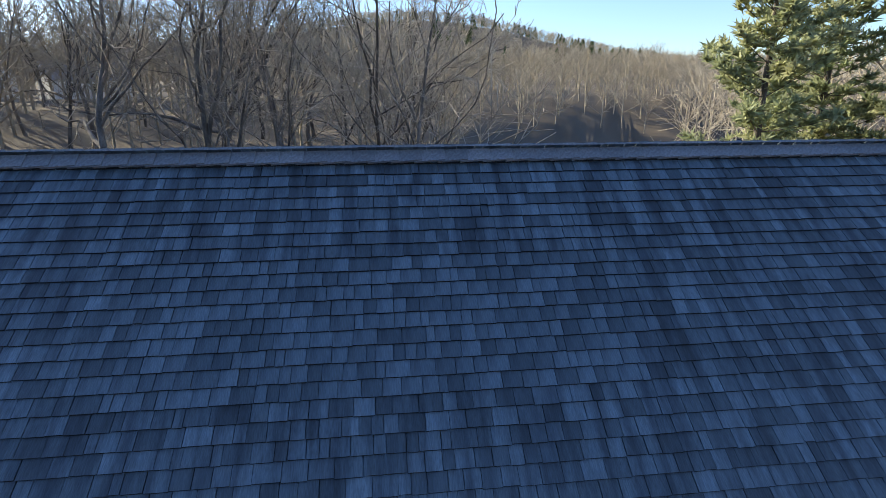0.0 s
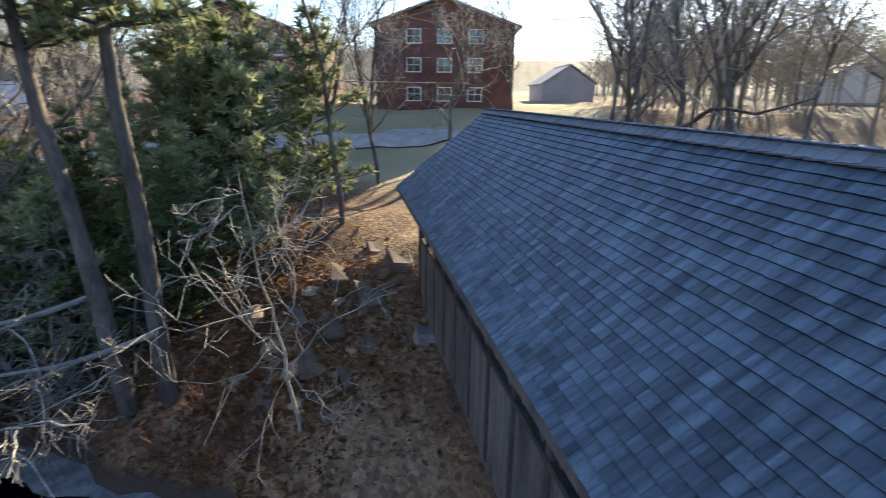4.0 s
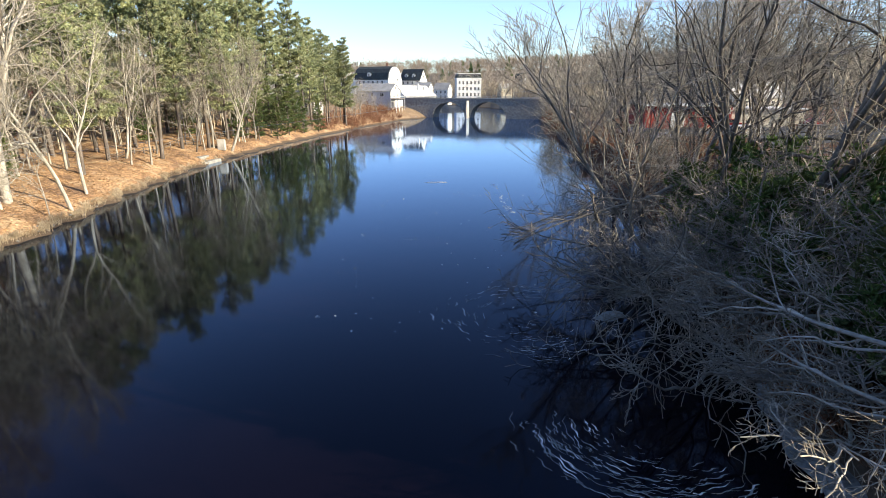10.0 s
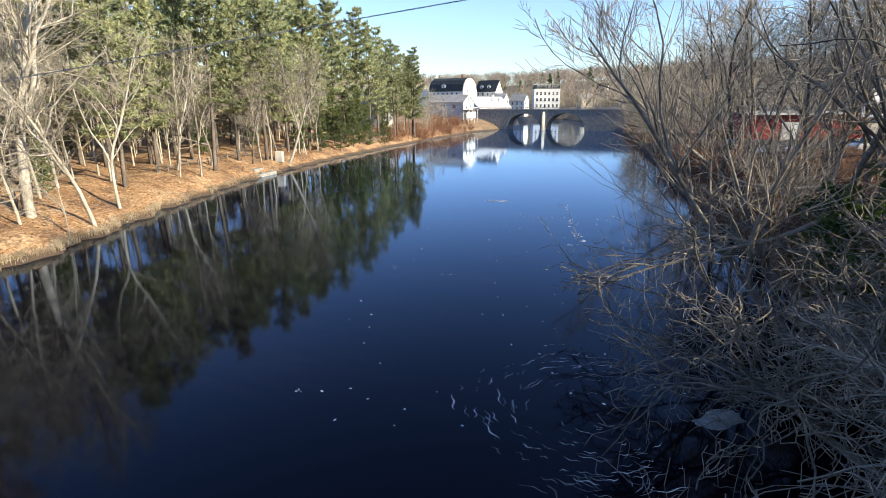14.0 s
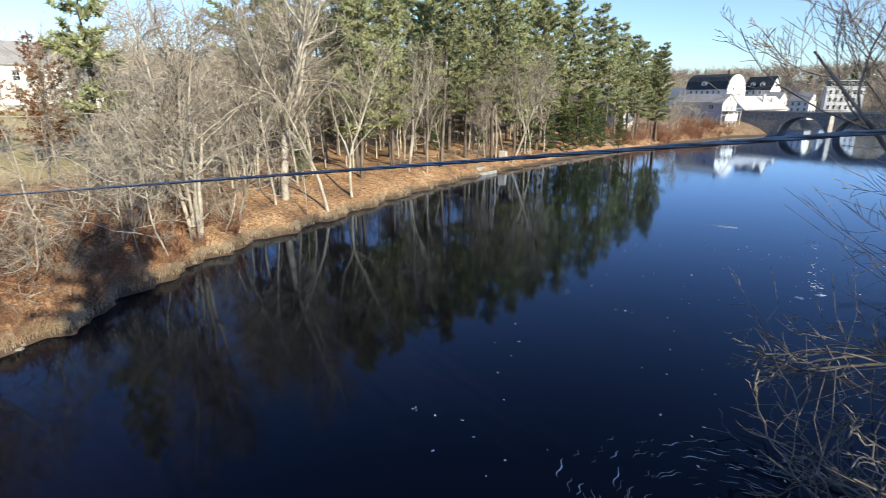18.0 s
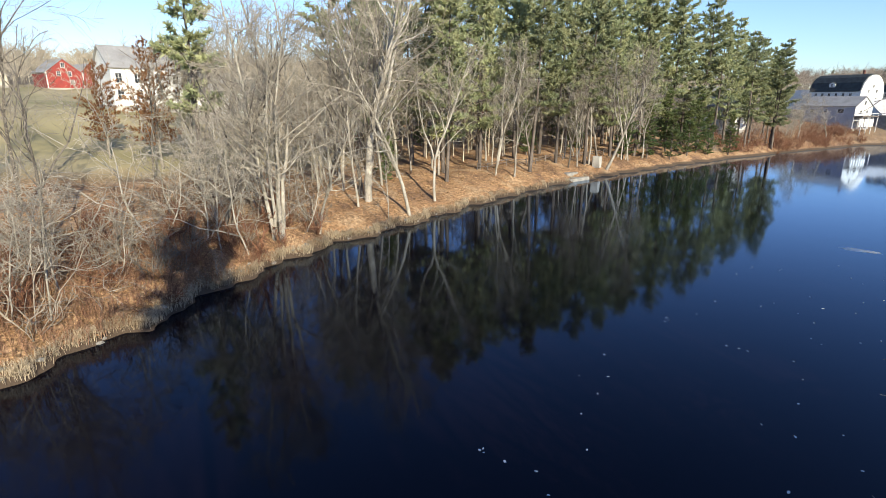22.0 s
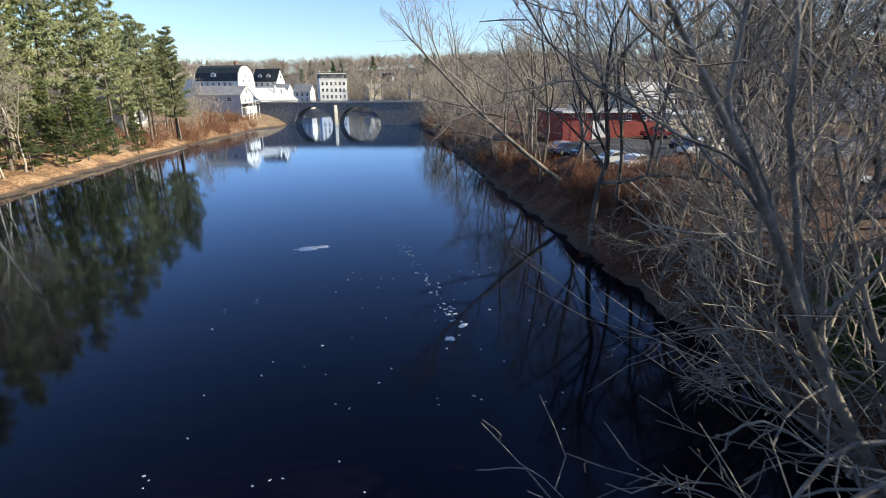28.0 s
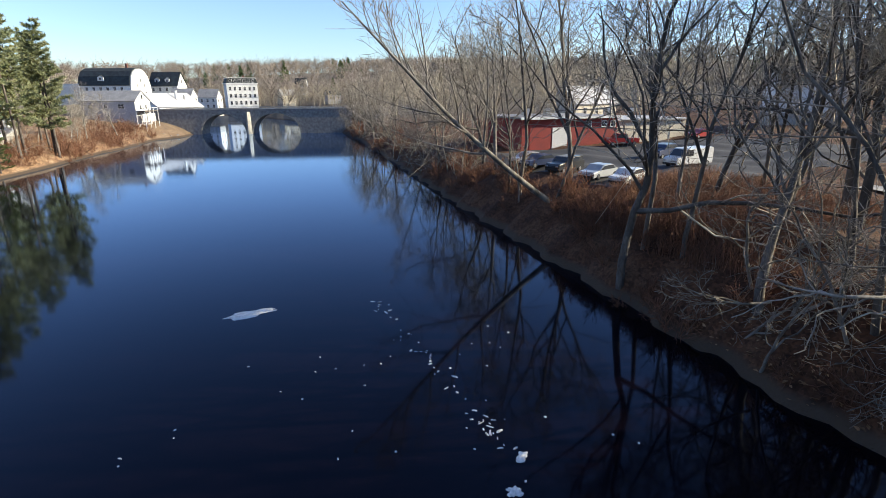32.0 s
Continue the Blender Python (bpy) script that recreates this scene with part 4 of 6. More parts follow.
for i in range(22):
    y = 13.5 + 28 * (i + rt.random()) / 22
    t = thing("shrub", stand(float(np.interp(y, SHORE_Y, SHORE_R)) + rt.uniform(-0.1, 4.0), y, rt.uniform(0, 360), rt.uniform(0.7, 1.25), (rt.uniform(-15, 15), rt.uniform(-38, -5)), 0.05), "arching tangle of bare grey branches over the shaded water", "shrub", "shrubs along the shore")
    k = ARCH_BRUSH[i % 3]
    tagged(child("stem", k[0], t), kind="stuff")
    tagged(child("twig_mass", k[1], t), kind="stuff")
# the east shore on towards the arch bridge
for i in range(44):
    y = 104 + 118 * (i + rt.random()) / 44
    d = rt.choice((rt.uniform(0.3, 4), rt.uniform(2, 14)))
    bare(rt.choice((SPREAD, SLIM, CROOK, CROOK)), float(np.interp(y, SHORE_Y, SHORE_R)) + d, y, rt.uniform(0.6, 0.95), lean=(rt.uniform(-8, 8), rt.uniform(-26, 0)), label="bare tree on the wooded shore below the arch bridge")
for i in range(40):
    y = rt.uniform(100, 226)
    brush(float(np.interp(y, SHORE_Y, SHORE_R)) + rt.uniform(0.2, 5), y, rt.random() < 0.6, rt.uniform(0.9, 1.7))
for i in range(34):
    y = rt.uniform(64, 100)
    brush(float(np.interp(y, SHORE_Y, SHORE_R)) + rt.uniform(3, 8), y, True, rt.uniform(0.7, 1.2))
for i in range(46):
    y = rt.choice((rt.uniform(8, 40), rt.uniform(120, 225), rt.uniform(200, 228)))
    brush(float(np.interp(y, SHORE_Y, SHORE_L)) - rt.uniform(0.3, 9), y, y > 150 or rt.random() < 0.3, rt.uniform(0.6, 1.3))

for x, y, k in ((12.4, 9.4, 0.6), (12.9, 10.6, 0.7), (13.6, 9.0, 0.65), (13.2, 8.0, 0.6), (14.2, 10.4, 0.75), (12.6, 7.2, 0.5), (14.6, 8.6, 0.6)):
    brush(x, y, True, k)
for i in range(64):
    y = rt.uniform(10, 40)
    brush(float(np.interp(y, SHORE_Y, SHORE_L)) - rt.uniform(0.6, 15), y, rt.random() < 0.55, rt.uniform(0.7, 1.5))
for i in range(60):
    y = rt.uniform(150, 226)
    brush(float(np.interp(y, SHORE_Y, SHORE_L)) - abs(rt.gauss(1, 6)) - 0.4, y, True, rt.uniform(0.9, 1.8))

# ---- far woods ----


def low_tree(seed, tall=13.0, limbs=9, twigs=5, width=1.0, thick=1.0):
    """A far bare tree: short trunk, spreading limbs and twigs that make a rounded crown."""
    rng = np.random.default_rng(seed)
    segs = [(np.array([0, 0, -0.5]), np.array([0.2, 0.1, tall * 0.5]), 0.15, 0.09), (np.array([0.2, 0.1, tall * 0.5]), np.array([0.1, 0.3, tall * 0.88]), 0.09, 0.03)]
    for i in range(limbs):
        z = tall * (0.14 + 0.7 * (i + rng.random()) / limbs)
        a = rng.random() * 6.28
        k = z / tall
        ln = tall * (0.34 * math.sin(math.pi * min(1, k + 0.18)) + 0.07) * (0.7 + 0.6 * rng.random()) * width
        d = unit(np.array([math.cos(a), math.sin(a), 0.35 + 0.9 * k + 0.4 * rng.random()]))
        s = np.array([0.15, 0.1, z])
        segs.append((s, s + d * ln, 0.06 * thick, 0.025 * thick))
        for j in range(twigs):
            t = 0.3 + 0.7 * rng.random()
            dd = unit(d + rng.normal(0, 0.75, 3))
            q = s + d * ln * t
            segs.append((q, q + dd * ln * 0.42 * (0.6 + rng.random()), 0.032 * thick, 0.018 * thick))
    return tubes(segs, 3)


LOW = [low_tree(s, 13, 13, 5) for s in (50, 51, 52, 53, 54)]
LOWER = [low_tree(s, 10, 10, 4, 1.5, 2.2) for s in (60, 61, 62, 63)]


def low_pine(seed, tall=15.0):
    rng = np.random.default_rng(seed)
    tris = []
    for i in range(230):
        z = tall * (0.12 + 0.88 * rng.random() ** 1.4)
        r = 4.2 * (1.02 - z / tall) ** 0.8 * (0.4 + 0.7 * rng.random())
        a = rng.random() * 6.28
        c = np.array([r * math.cos(a), r * math.sin(a), z])
        e = unit(np.array([math.cos(a), math.sin(a), 0.1 + rng.normal(0, 0.4)]))
        g = unit(np.cross(e, rng.normal(0, 1, 3)))
        tris += [c - g * 0.6 - e * 0.9, c + g * 0.6 - e * 0.9, c + e * 0.9]
    v = np.array(tris)
    return v, np.arange(len(v)).reshape(-1, 3)


LOWPINE = [low_pine(s) for s in (70, 71)]


def wood(name, label, templates, spots, material, quad=True):
    """Many small far trees joined into one body of woodland."""
    vs, fs, n = [], [], 0
    for i, (x, y, s) in enumerate(spots):
        v, f = templates[i % len(templates)]
        a = rt.uniform(0, 6.28)
        c, si = math.cos(a), math.sin(a)
        w = np.stack([v[:, 0] * c - v[:, 1] * si, v[:, 0] * si + v[:, 1] * c, v[:, 2]], 1) * s
        w[:, 0] += x
        w[:, 1] += y
        w[:, 2] += float(height(x, y))
        vs.append(w)
        fs.append(f + n)
        n += len(v)
    return tagged(new(name, quick_mesh(name, np.concatenate(vs), np.concatenate(fs), material, quad)), label, "woodland", kind="stuff")


M["far_twig"] = mat("far twigs", (0.50, 0.435, 0.335), (0.32, 0.27, 0.20), 0.9, 0.02, 0.4, 0.0, per_island=0.0)
M["ridge_twig"] = mat("twigs of the far ridge", (0.30, 0.25, 0.21), (0.2, 0.165, 0.14), 0.9, 0.02, 0.4, 0.0)
M["far_pine"] = mat("far needles", (0.06, 0.11, 0.045), (0.10, 0.13, 0.05), 0.85, 0.03, 0.6, 0.0)


def ring(n, a0, a1, d0, d1, cx=0.0, cy=0.0, s0=0.8, s1=1.15, keep=lambda x, y: True):
    out = []
    while len(out) < n:
        a, d = radians(rt.uniform(a0, a1)), math.sqrt(rt.uniform(d0 * d0, d1 * d1))
        x, y = cx + d * math.sin(a), cy + d * math.cos(a)
        if float(height(x, y)) > 0.8 and keep(x, y):
            out.append((x, y, rt.uniform(s0, s1)))
        else:
            n -= 0.2
    return out


wood("far_wood", "bare grey-brown woodland on the southern flats", LOW, ring(950, 95, 214, 44, 230, s0=0.9, s1=1.3, keep=lambda x, y: not (x > 36 and y > -12) and y < -24), M["far_twig"])
wood("far_wood", "bare trees beyond the road at the bridge", LOW, ring(340, 95, 138, 58, 210, s0=0.8, s1=1.2, keep=lambda x, y: y < -9 - 0.02 * x), M["far_twig"])
wood("far_wood", "bare woodland climbing the southern hill", LOWER, ring(2000, 128, 213, 230, 900, s0=1.0, s1=1.6), M["far_twig"])
wood("far_pines", "dark pines scattered over the southern hill", LOWPINE, ring(260, 140, 200, 420, 900, s0=0.7, s1=1.1), M["far_pine"], False)
wood("far_wood", "bare woodland behind the town", LOW, ring(950, -38, 40, 290, 470, s0=0.8, s1=1.2, keep=lambda x, y: y > 345 or abs(x) > 70), M["far_twig"])
wood("far_wood", "bare woodland on the northern ridge", LOWER, ring(1600, -34, 46, 360, 1050, s0=1.2, s1=2.1), M["ridge_twig"])
wood("far_pines", "dark pines on the northern ridge", LOWPINE, ring(120, -40, 50, 400, 1050, s0=0.8, s1=1.3), M["far_pine"], False)
wood("far_wood", "bare trees on the eastern slope", LOW, ring(420, 12, 84, 75, 330, s0=0.9, s1=1.4, keep=lambda x, y: x > 95 or y > 165 or (x > 30 and 122 < y < 145)), M["far_twig"])
wood("far_wood", "bare woodland beyond the western fields", LOWER, ring(420, -95, -35, 235, 500, s0=1.1, s1=1.6), M["far_twig"])
wood("far_pines", "dark pines beyond the western fields", LOWPINE, ring(50, -125, -40, 260, 560), M["far_pine"], False)
wood("near_wood", "thin bare trees in the wood behind the west bank", LOW, ring(420, -80, -18, 55, 175, 0, 20, 0.6, 1.15, keep=lambda x, y: x < float(np.interp(y, SHORE_Y, SHORE_L)) - 14 and y > 44), M["far_twig"])

# ---- covered bridge ----
RIDGE_Y, RIDGE_Z, TURN, PITCH, SLOPE = -6.276, 11.607, 20.5, 39.2, 4.477
EAST, WEST = 22.3, -22.0                       # along the ridge from where it crosses x = 0
BR = pose(0, RIDGE_Y, 0, 0, 0, TURN)           # bridge axes: x along the ridge, y towards the open river
DECK_Z = 5.1
bridge = thing("covered_bridge", BR, "weathered timber covered bridge with a cedar shingle roof", "bridge")
cp, sp = math.cos(radians(PITCH)), math.sin(radians(PITCH))
half, eave = SLOPE * cp, RIDGE_Z - SLOPE * sp
SWAP = Matrix(((0, 1, 0, 0), (1, 0, 0, 0), (0, 0, 1, 0), (0, 0, 0, 1)))
# roof boards under the shingles, on both slopes
rd = part("roof_deck", prism([(0, RIDGE_Z - 0.06), (half - 0.03, eave - 0.03), (half - 0.07, eave - 0.10), (0, RIDGE_Z - 0.16), (-half + 0.07, eave - 0.10), (-half + 0.03, eave - 0.03)], 0, 1), M["timber_dark"], bridge)
rd.matrix_basis = SWAP @ Matrix.Diagonal((1, EAST - WEST, 1, 1)) @ Matrix.Translation((0, WEST / (EAST - WEST), 0))
# walls: boarding below, open truss above
wall_y = half - 0.85
for s, nm in ((1, "side_wall"), (-1, "side_wall")):
    part(nm, boxes((WEST + 0.6, s * wall_y - 0.05, 4.3, EAST - 0.6, s * wall_y + 0.05, 6.9)), M["timber"], bridge, "vertical grey boarding")
    for i in range(int((EAST - WEST - 1.2) / 0.28)):
        if s > 0:
            x = WEST + 0.62 + i * 0.28
            part("board", boxes((x, wall_y + 0.052, 4.25, x + 0.262, wall_y + 0.078, 6.92)), M["timber"], bridge)
    part("top_plate", boxes((WEST + 0.4, s * wall_y - 0.14, 8.15, EAST - 0.4, s * wall_y + 0.14, 8.45)), M["timber_dark"], bridge)
    part("rail", boxes((WEST + 0.6, s * wall_y - 0.1, 6.9, EAST - 0.6, s * wall_y + 0.12, 7.02)), M["timber_dark"], bridge)
n_bay = 26
for i in range(n_bay + 1):
    x = WEST + 0.7 + i * (EAST - WEST - 1.4) / n_bay
    for s in (1, -1):
        part("post", boxes((x - 0.1, s * wall_y - 0.1, 4.4, x + 0.1, s * wall_y + 0.1, 8.2)), M["timber_dark"], bridge)
        if i < n_bay:
            w = (EAST - WEST - 1.4) / n_bay
            for flip in (0, 1):
                bm = boxes((-0.07, -0.035, -1.0, 0.07, 0.035, 1.0))
                ang = math.atan2(w, 1.25) * (1 if flip else -1)
                bmesh.ops.transform(bm, matrix=Matrix.Translation((x + w / 2, s * (wall_y + 0.0 + 0.04 * flip), 7.55)) @ Matrix.Rotation(ang, 4, "Y") @ Matrix.Diagonal((1, 1, 0.72, 1)), verts=bm.verts)
                part("brace", bm, M["timber"], bridge)
for i in range(44):
    x = WEST + 0.5 + i * (EAST - WEST - 1.0) / 43
    for s in (1, -1):
        ob = part("rafter", prism([(s * (half - 0.1), eave - 0.13), (s * (half - 0.1), eave - 0.25), (s * (half - 1.3), eave + 0.72), (s * (half - 1.3), eave + 0.84)], x - 0.05, x + 0.05), M["timber_dark"], bridge)
        ob.matrix_basis = SWAP
part("floor_deck", boxes((WEST - 0.5, -wall_y, DECK_Z - 0.25, EAST + 0.6, wall_y, DECK_Z)), M["timber"], bridge)
part("bottom_beam", boxes((WEST, wall_y - 0.3, 4.0, EAST, wall_y - 0.06, 4.6), (WEST, -wall_y + 0.06, 4.0, EAST, -wall_y + 0.3, 4.6)), M["timber_dark"], bridge)
for x in (EAST - 0.6, WEST + 0.6):
    bm = prism([(-half + 0.45, eave + 0.02), (half - 0.45, eave + 0.02), (0, RIDGE_Z - 0.5)], x - 0.06, x + 0.06)
    ob = part("gable", bm, M["timber"], bridge, "boarded gable over the portal")
    ob.matrix_basis = SWAP
    part("portal_post", boxes((x - 0.18, wall_y - 0.35, 4.4, x + 0.18, wall_y + 0.1, eave + 0.4), (x - 0.18, -wall_y - 0.1, 4.4, x + 0.18, -wall_y + 0.35, eave + 0.4)), M["timber"], bridge)
for s in (1, -1):
    for x in (EAST, WEST):
        ob = part("rake_board", prism([(0, RIDGE_Z - 0.02), (s * half, eave - 0.02), (s * half, eave - 0.2), (0, RIDGE_Z - 0.2)], x - 0.03, x + 0.03), M["timber"], bridge)
        ob.matrix_basis = SWAP
    part("fascia", boxes((WEST, s * half - 0.02, eave - 0.19, EAST, s * half + 0.02, eave - 0.02)), M["timber"], bridge)
# stone abutments and concrete seats
ab = thing("abutment", BR, "dark stone abutment under the covered bridge", "abutment", "abutments")
part("masonry", boxes((EAST - 3.4, -3.3, -1.5, EAST + 1.4, 3.3, 4.0), bevel=0.15), M["stone_stuff"], ab)
part("wing_wall", boxes((EAST - 3.2, 3.3, -1.0, EAST - 2.4, 4.6, 2.6), (EAST - 3.3, 3.3, -1.0, EAST - 2.3, 3.9, 3.6), bevel=0.08), M["stone_stuff"], ab, "stepped grey granite wing wall")
part("backwall", boxes((EAST - 0.3, -3.3, 4.0, EAST + 1.4, 3.3, 5.0), bevel=0.05), M["stone"], ab)
ab2 = thing("abutment", BR, "stone abutment on the west bank", "abutment", "abutments")
part("masonry", boxes((WEST - 1.4, -4.2, -1.5, WEST + 3.0, 4.2, 4.0), bevel=0.15), M["stone"], ab2)
# ridge cap of overlapping boards
RB = {}
for s in (1, -1):
    v, w, th = [], 0.27, 0.03
    for x, lift in ((0.0, 0.028), (0.4, 0.0)):
        for d, t in ((0.0, 0.0), (w, 0.0), (w, th), (0.0, th)):
            v.append((x, s * (d * cp + t * sp), -d * sp + t * cp + lift))
    RB[s] = quick_mesh("ridge_board", v, [(0, 1, 2, 3), (7, 6, 5, 4), (0, 4, 5, 1), (1, 5, 6, 2), (2, 6, 7, 3), (3, 7, 4, 0)], M["ridge_shingle"], False)
x = WEST
while x < EAST - 0.3:
    for s in (1, -1):
        child("ridge_board", RB[s], bridge, m=Matrix.Translation((x, 0, RIDGE_Z + 0.07)))
    x += 0.3

# ---- buildings ----
WIN = {}


def window_meshes(w, h):
    key = (round(w, 2), round(h, 2))
    if key not in WIN:
        bm = boxes((-w / 2 - 0.09, -0.05, -h / 2 - 0.09, -w / 2, 0.03, h / 2 + 0.09), (w / 2, -0.05, -h / 2 - 0.09, w / 2 + 0.09, 0.03, h / 2 + 0.09),
                   (-w / 2, -0.05, h / 2, w / 2, 0.03, h / 2 + 0.09), (-w / 2 - 0.12, -0.09, -h / 2 - 0.12, w / 2 + 0.12, 0.03, -h / 2), (-w / 2, -0.03, -0.025, w / 2, 0.02, 0.025), (-0.02, -0.03, -h / 2, 0.02, 0.02, h / 2))
        fr = bpy.data.meshes.new("window")
        bm.to_mesh(fr)
        bm.free()
        fr.materials.append(M["white_paint"])
        bm = boxes((-w / 2, -0.012, -h / 2, w / 2, 0.012, h / 2))
        pn = bpy.data.meshes.new("pane")
        bm.to_mesh(pn)
        bm.free()
        pn.materials.append(M["window"])
        WIN[key] = (fr, pn)
    return WIN[key]


def window(parent, x, y, z, face, w=0.9, h=1.4):
    """A framed window on the face that looks along face degrees (0: -y, 90: +x)."""
    fr, pn = window_meshes(w, h)
    a = child("window", fr, parent, m=pose(x, y, z, 0, 0, face))
    child("pane", pn, a)


def slab(p0, p1, p2, p3, t):
    """A sloping slab, t thick, over four corners given in turn."""
    a = [Vector(p) for p in (p0, p1, p2, p3)]
    n = (a[1] - a[0]).cross(a[3] - a[0]).normalized()
    bm = bmesh.new()
    v = [bm.verts.new(p) for p in a] + [bm.verts.new(p - n * t) for p in a]
    for f in ((0, 1, 2, 3), (7, 6, 5, 4), (0, 4, 5, 1), (1, 5, 6, 2), (2, 6, 7, 3), (3, 7, 4, 0)):
        bm.faces.new([v[i] for i in f])
    bmesh.ops.recalc_face_normals(bm, faces=bm.faces[:])
    return bm


def gable_house(name, label, m, length, width, base, eave, ridge, wall, roof, over=0.35, category="house", group="houses", gable_mat=None, foundation=1.5):
    """Ridge along x; the parts are walls, gables, roof slopes and trim."""
    h = thing(name, m, label, category, group)
    hl, hw = length / 2, width / 2
    part("wall", prism([(-hw, base), (hw, base), (hw, eave), (0, ridge - 0.06), (-hw, eave)], -hl, hl), M[wall], h).matrix_basis = SWAP
    part("foundation", boxes((-hl + 0.05, -hw + 0.05, base - foundation, hl - 0.05, hw - 0.05, base + 0.02)), M["concrete"], h)
    k = (ridge - eave) / hw
    for s in (1, -1):
        part("roof", slab((-hl - over, 0, ridge + 0.1), (hl + over, 0, ridge + 0.1), (hl + over, s * (hw + over), eave - k * over + 0.1), (-hl - over, s * (hw + over), eave - k * over + 0.1), 0.16), M[roof], h)
        part("trim", boxes((-hl - over, s * (hw + 0.02) - 0.06, eave - 0.28, hl + over, s * (hw + 0.02) + 0.06, eave - 0.06)), M["white_paint"], h)
    if gable_mat:
        for x in (hl + 0.03,):
            part("gable", prism([(-hw + 0.02, eave - 2.6), (hw - 0.02, eave - 2.6), (hw - 0.02, eave - 0.02), (0, ridge - 0.1), (-hw + 0.02, eave - 0.02)], x - 0.03, x + 0.03), M[gable_mat], h, "white clapboard gable").matrix_basis = SWAP
    return h


def chimney(parent, x, y, z0, z1, mat_name="brick"):
    part("chimney", boxes((x - 0.35, y - 0.35, z0, x + 0.35, y + 0.35, z1 - 0.2), (x - 0.42, y - 0.42, z1 - 0.2, x + 0.42, y + 0.42, z1)), M[mat_name], parent)


def dormer(parent, x, y, z, w, depth):
    d = part("dormer", prism([(-w / 2, z), (w / 2, z), (w / 2, z + 1.3), (0, z + 2.0), (-w / 2, z + 1.3)], 0, depth), M["white_paint"], parent)
    d.matrix_basis = Matrix.Translation((x, y, 0))
    part("dormer_roof", prism([(-w / 2 - 0.15, z + 1.25), (0, z + 2.08), (w / 2 + 0.15, z + 1.25), (w / 2 + 0.15, z + 1.37), (0, z + 2.2), (-w / 2 - 0.15, z + 1.37)], -0.15, depth), M["slate"], parent).matrix_basis = Matrix.Translation((x, y, 0))
    window(parent, x, y - 0.04, z + 0.72, 0, 0.8, 0.9)


# the waterside house by the arch bridge
# long walls coloured grey for their shade, the sunlit gable left white
h = gable_house("riverside_house", "house with walls in shade-grey, a white gable and deck above the river", pose(-36.9, 228.5, 0, 0, 0, -18.2), 15.5, 9.2, 4.2, 11.1, 13.9, "grey_and_shaded_paint", "roof_grey", gable_mat="white_paint", foundation=4)
for x, z, w, hh in ((3.8, 9.6, 1.7, 1.2), (-0.6, 9.7, 0.9, 1.0), (-0.2, 6.8, 0.7, 0.9), (-5, 9.6, 1.0, 1.0)):
    window(h, x, -4.64, z, 0, w, hh)
for y, z in ((-1.6, 9.3), (1.7, 9.3), (0, 12.2)):
    window(h, 7.84, y, z, 90, 0.9, 1.2)
part("deck", boxes((7.8, -4.4, 8.0, 10.2, 4.2, 8.2)), M["timber"], h)
for y in (-4.2, -1.4, 1.3, 4.0):
    part("deck_post", boxes((9.95, y - 0.08, 1.5, 10.12, y + 0.08, 9.1)), M["white_paint"], h)
part("deck_rail", boxes((10.0, -4.4, 9.0, 10.1, 4.2, 9.12), (7.85, -4.4, 9.0, 10.1, -4.3, 9.12)), M["white_paint"], h)
for y in (-2.9, -0.1, 2.6):
    part("shed_panel", boxes((9.2, y - 1.1, 5.0, 9.3, y + 1.1, 7.4)), M["white_paint"], h)
# gambrel house, roof dark over a white rounded gable
h = thing("gambrel_house", pose(-48.0, 297.0, 0, 0, 0, -27), "white house with a dark gambrel roof and dormer", "house", "houses")
gp = [(-6.2, 9.0), (6.2, 9.0), (6.2, 16.2), (5.2, 19.6), (3.6, 21.6), (1.6, 22.7), (0, 22.9), (-1.6, 22.7), (-3.6, 21.6), (-5.2, 19.6), (-6.2, 16.2)]
part("wall", prism(gp, -11, 11), M["white_paint"], h).matrix_basis = SWAP
for i in range(2, 10):
    a, b = gp[i], gp[i + 1]
    part("roof", slab((-11.3, a[0] * 1.03, a[1] + 0.2), (10.7, a[0] * 1.03, a[1] + 0.2), (10.7, b[0] * 1.03, b[1] + 0.2), (-11.3, b[0] * 1.03, b[1] + 0.2), 0.2), M["slate"], h)
dormer(h, -1.5, -6.2, 18.2, 2.6, 3.5)
chimney(h, 5.5, 0.8, 20, 25)
for x in (-8, -5, -2, 1, 4, 7):
    window(h, x, -6.24, 15.0, 0, 1.0, 1.5)
for y, z in ((-2.5, 13.5), (2.5, 13.5), (0, 18.5), (-2.2, 16.5), (2.2, 16.5)):
    window(h, 11.04, y, z, 90, 0.8, 1.2)
part("porch", boxes((-22, -6.6, 9, -11, 3, 17.2)), M["white_paint"], h, "flat-roofed white wing")
# second dark-roofed house
h = gable_house("house", "white house with a dark roof and two dormers", pose(-29.6, 304.8, 0, 0, 0, -26), 12.5, 7.4, 9, 16.6, 22.0, "white_paint", "slate", foundation=3)
dormer(h, -3, -2.9, 17.8, 2.0, 2.4)
dormer(h, 1.6, -2.9, 17.8, 2.0, 2.4)
for x in (-4.5, -1.5, 1.5, 4.5):
    window(h, x, -3.74, 15.0, 0)
for y, z in ((-1.6, 14.5), (1.6, 14.5), (0, 18.3)):
    window(h, 6.29, y, z, 90)
# long pale-roofed building at the bridge head
h = gable_house("shop_building", "long white building with a pale metal roof", pose(-26.5, 257, 0, 0, 0, 59), 24, 13, 5.4, 8.4, 13.2, "white_paint", "roof_pale", category="building", group="town buildings", foundation=3)
for x in (-8, -3, 2, 8):
    window(h, x, -6.54, 7.2, 0, 1.3, 1.0)
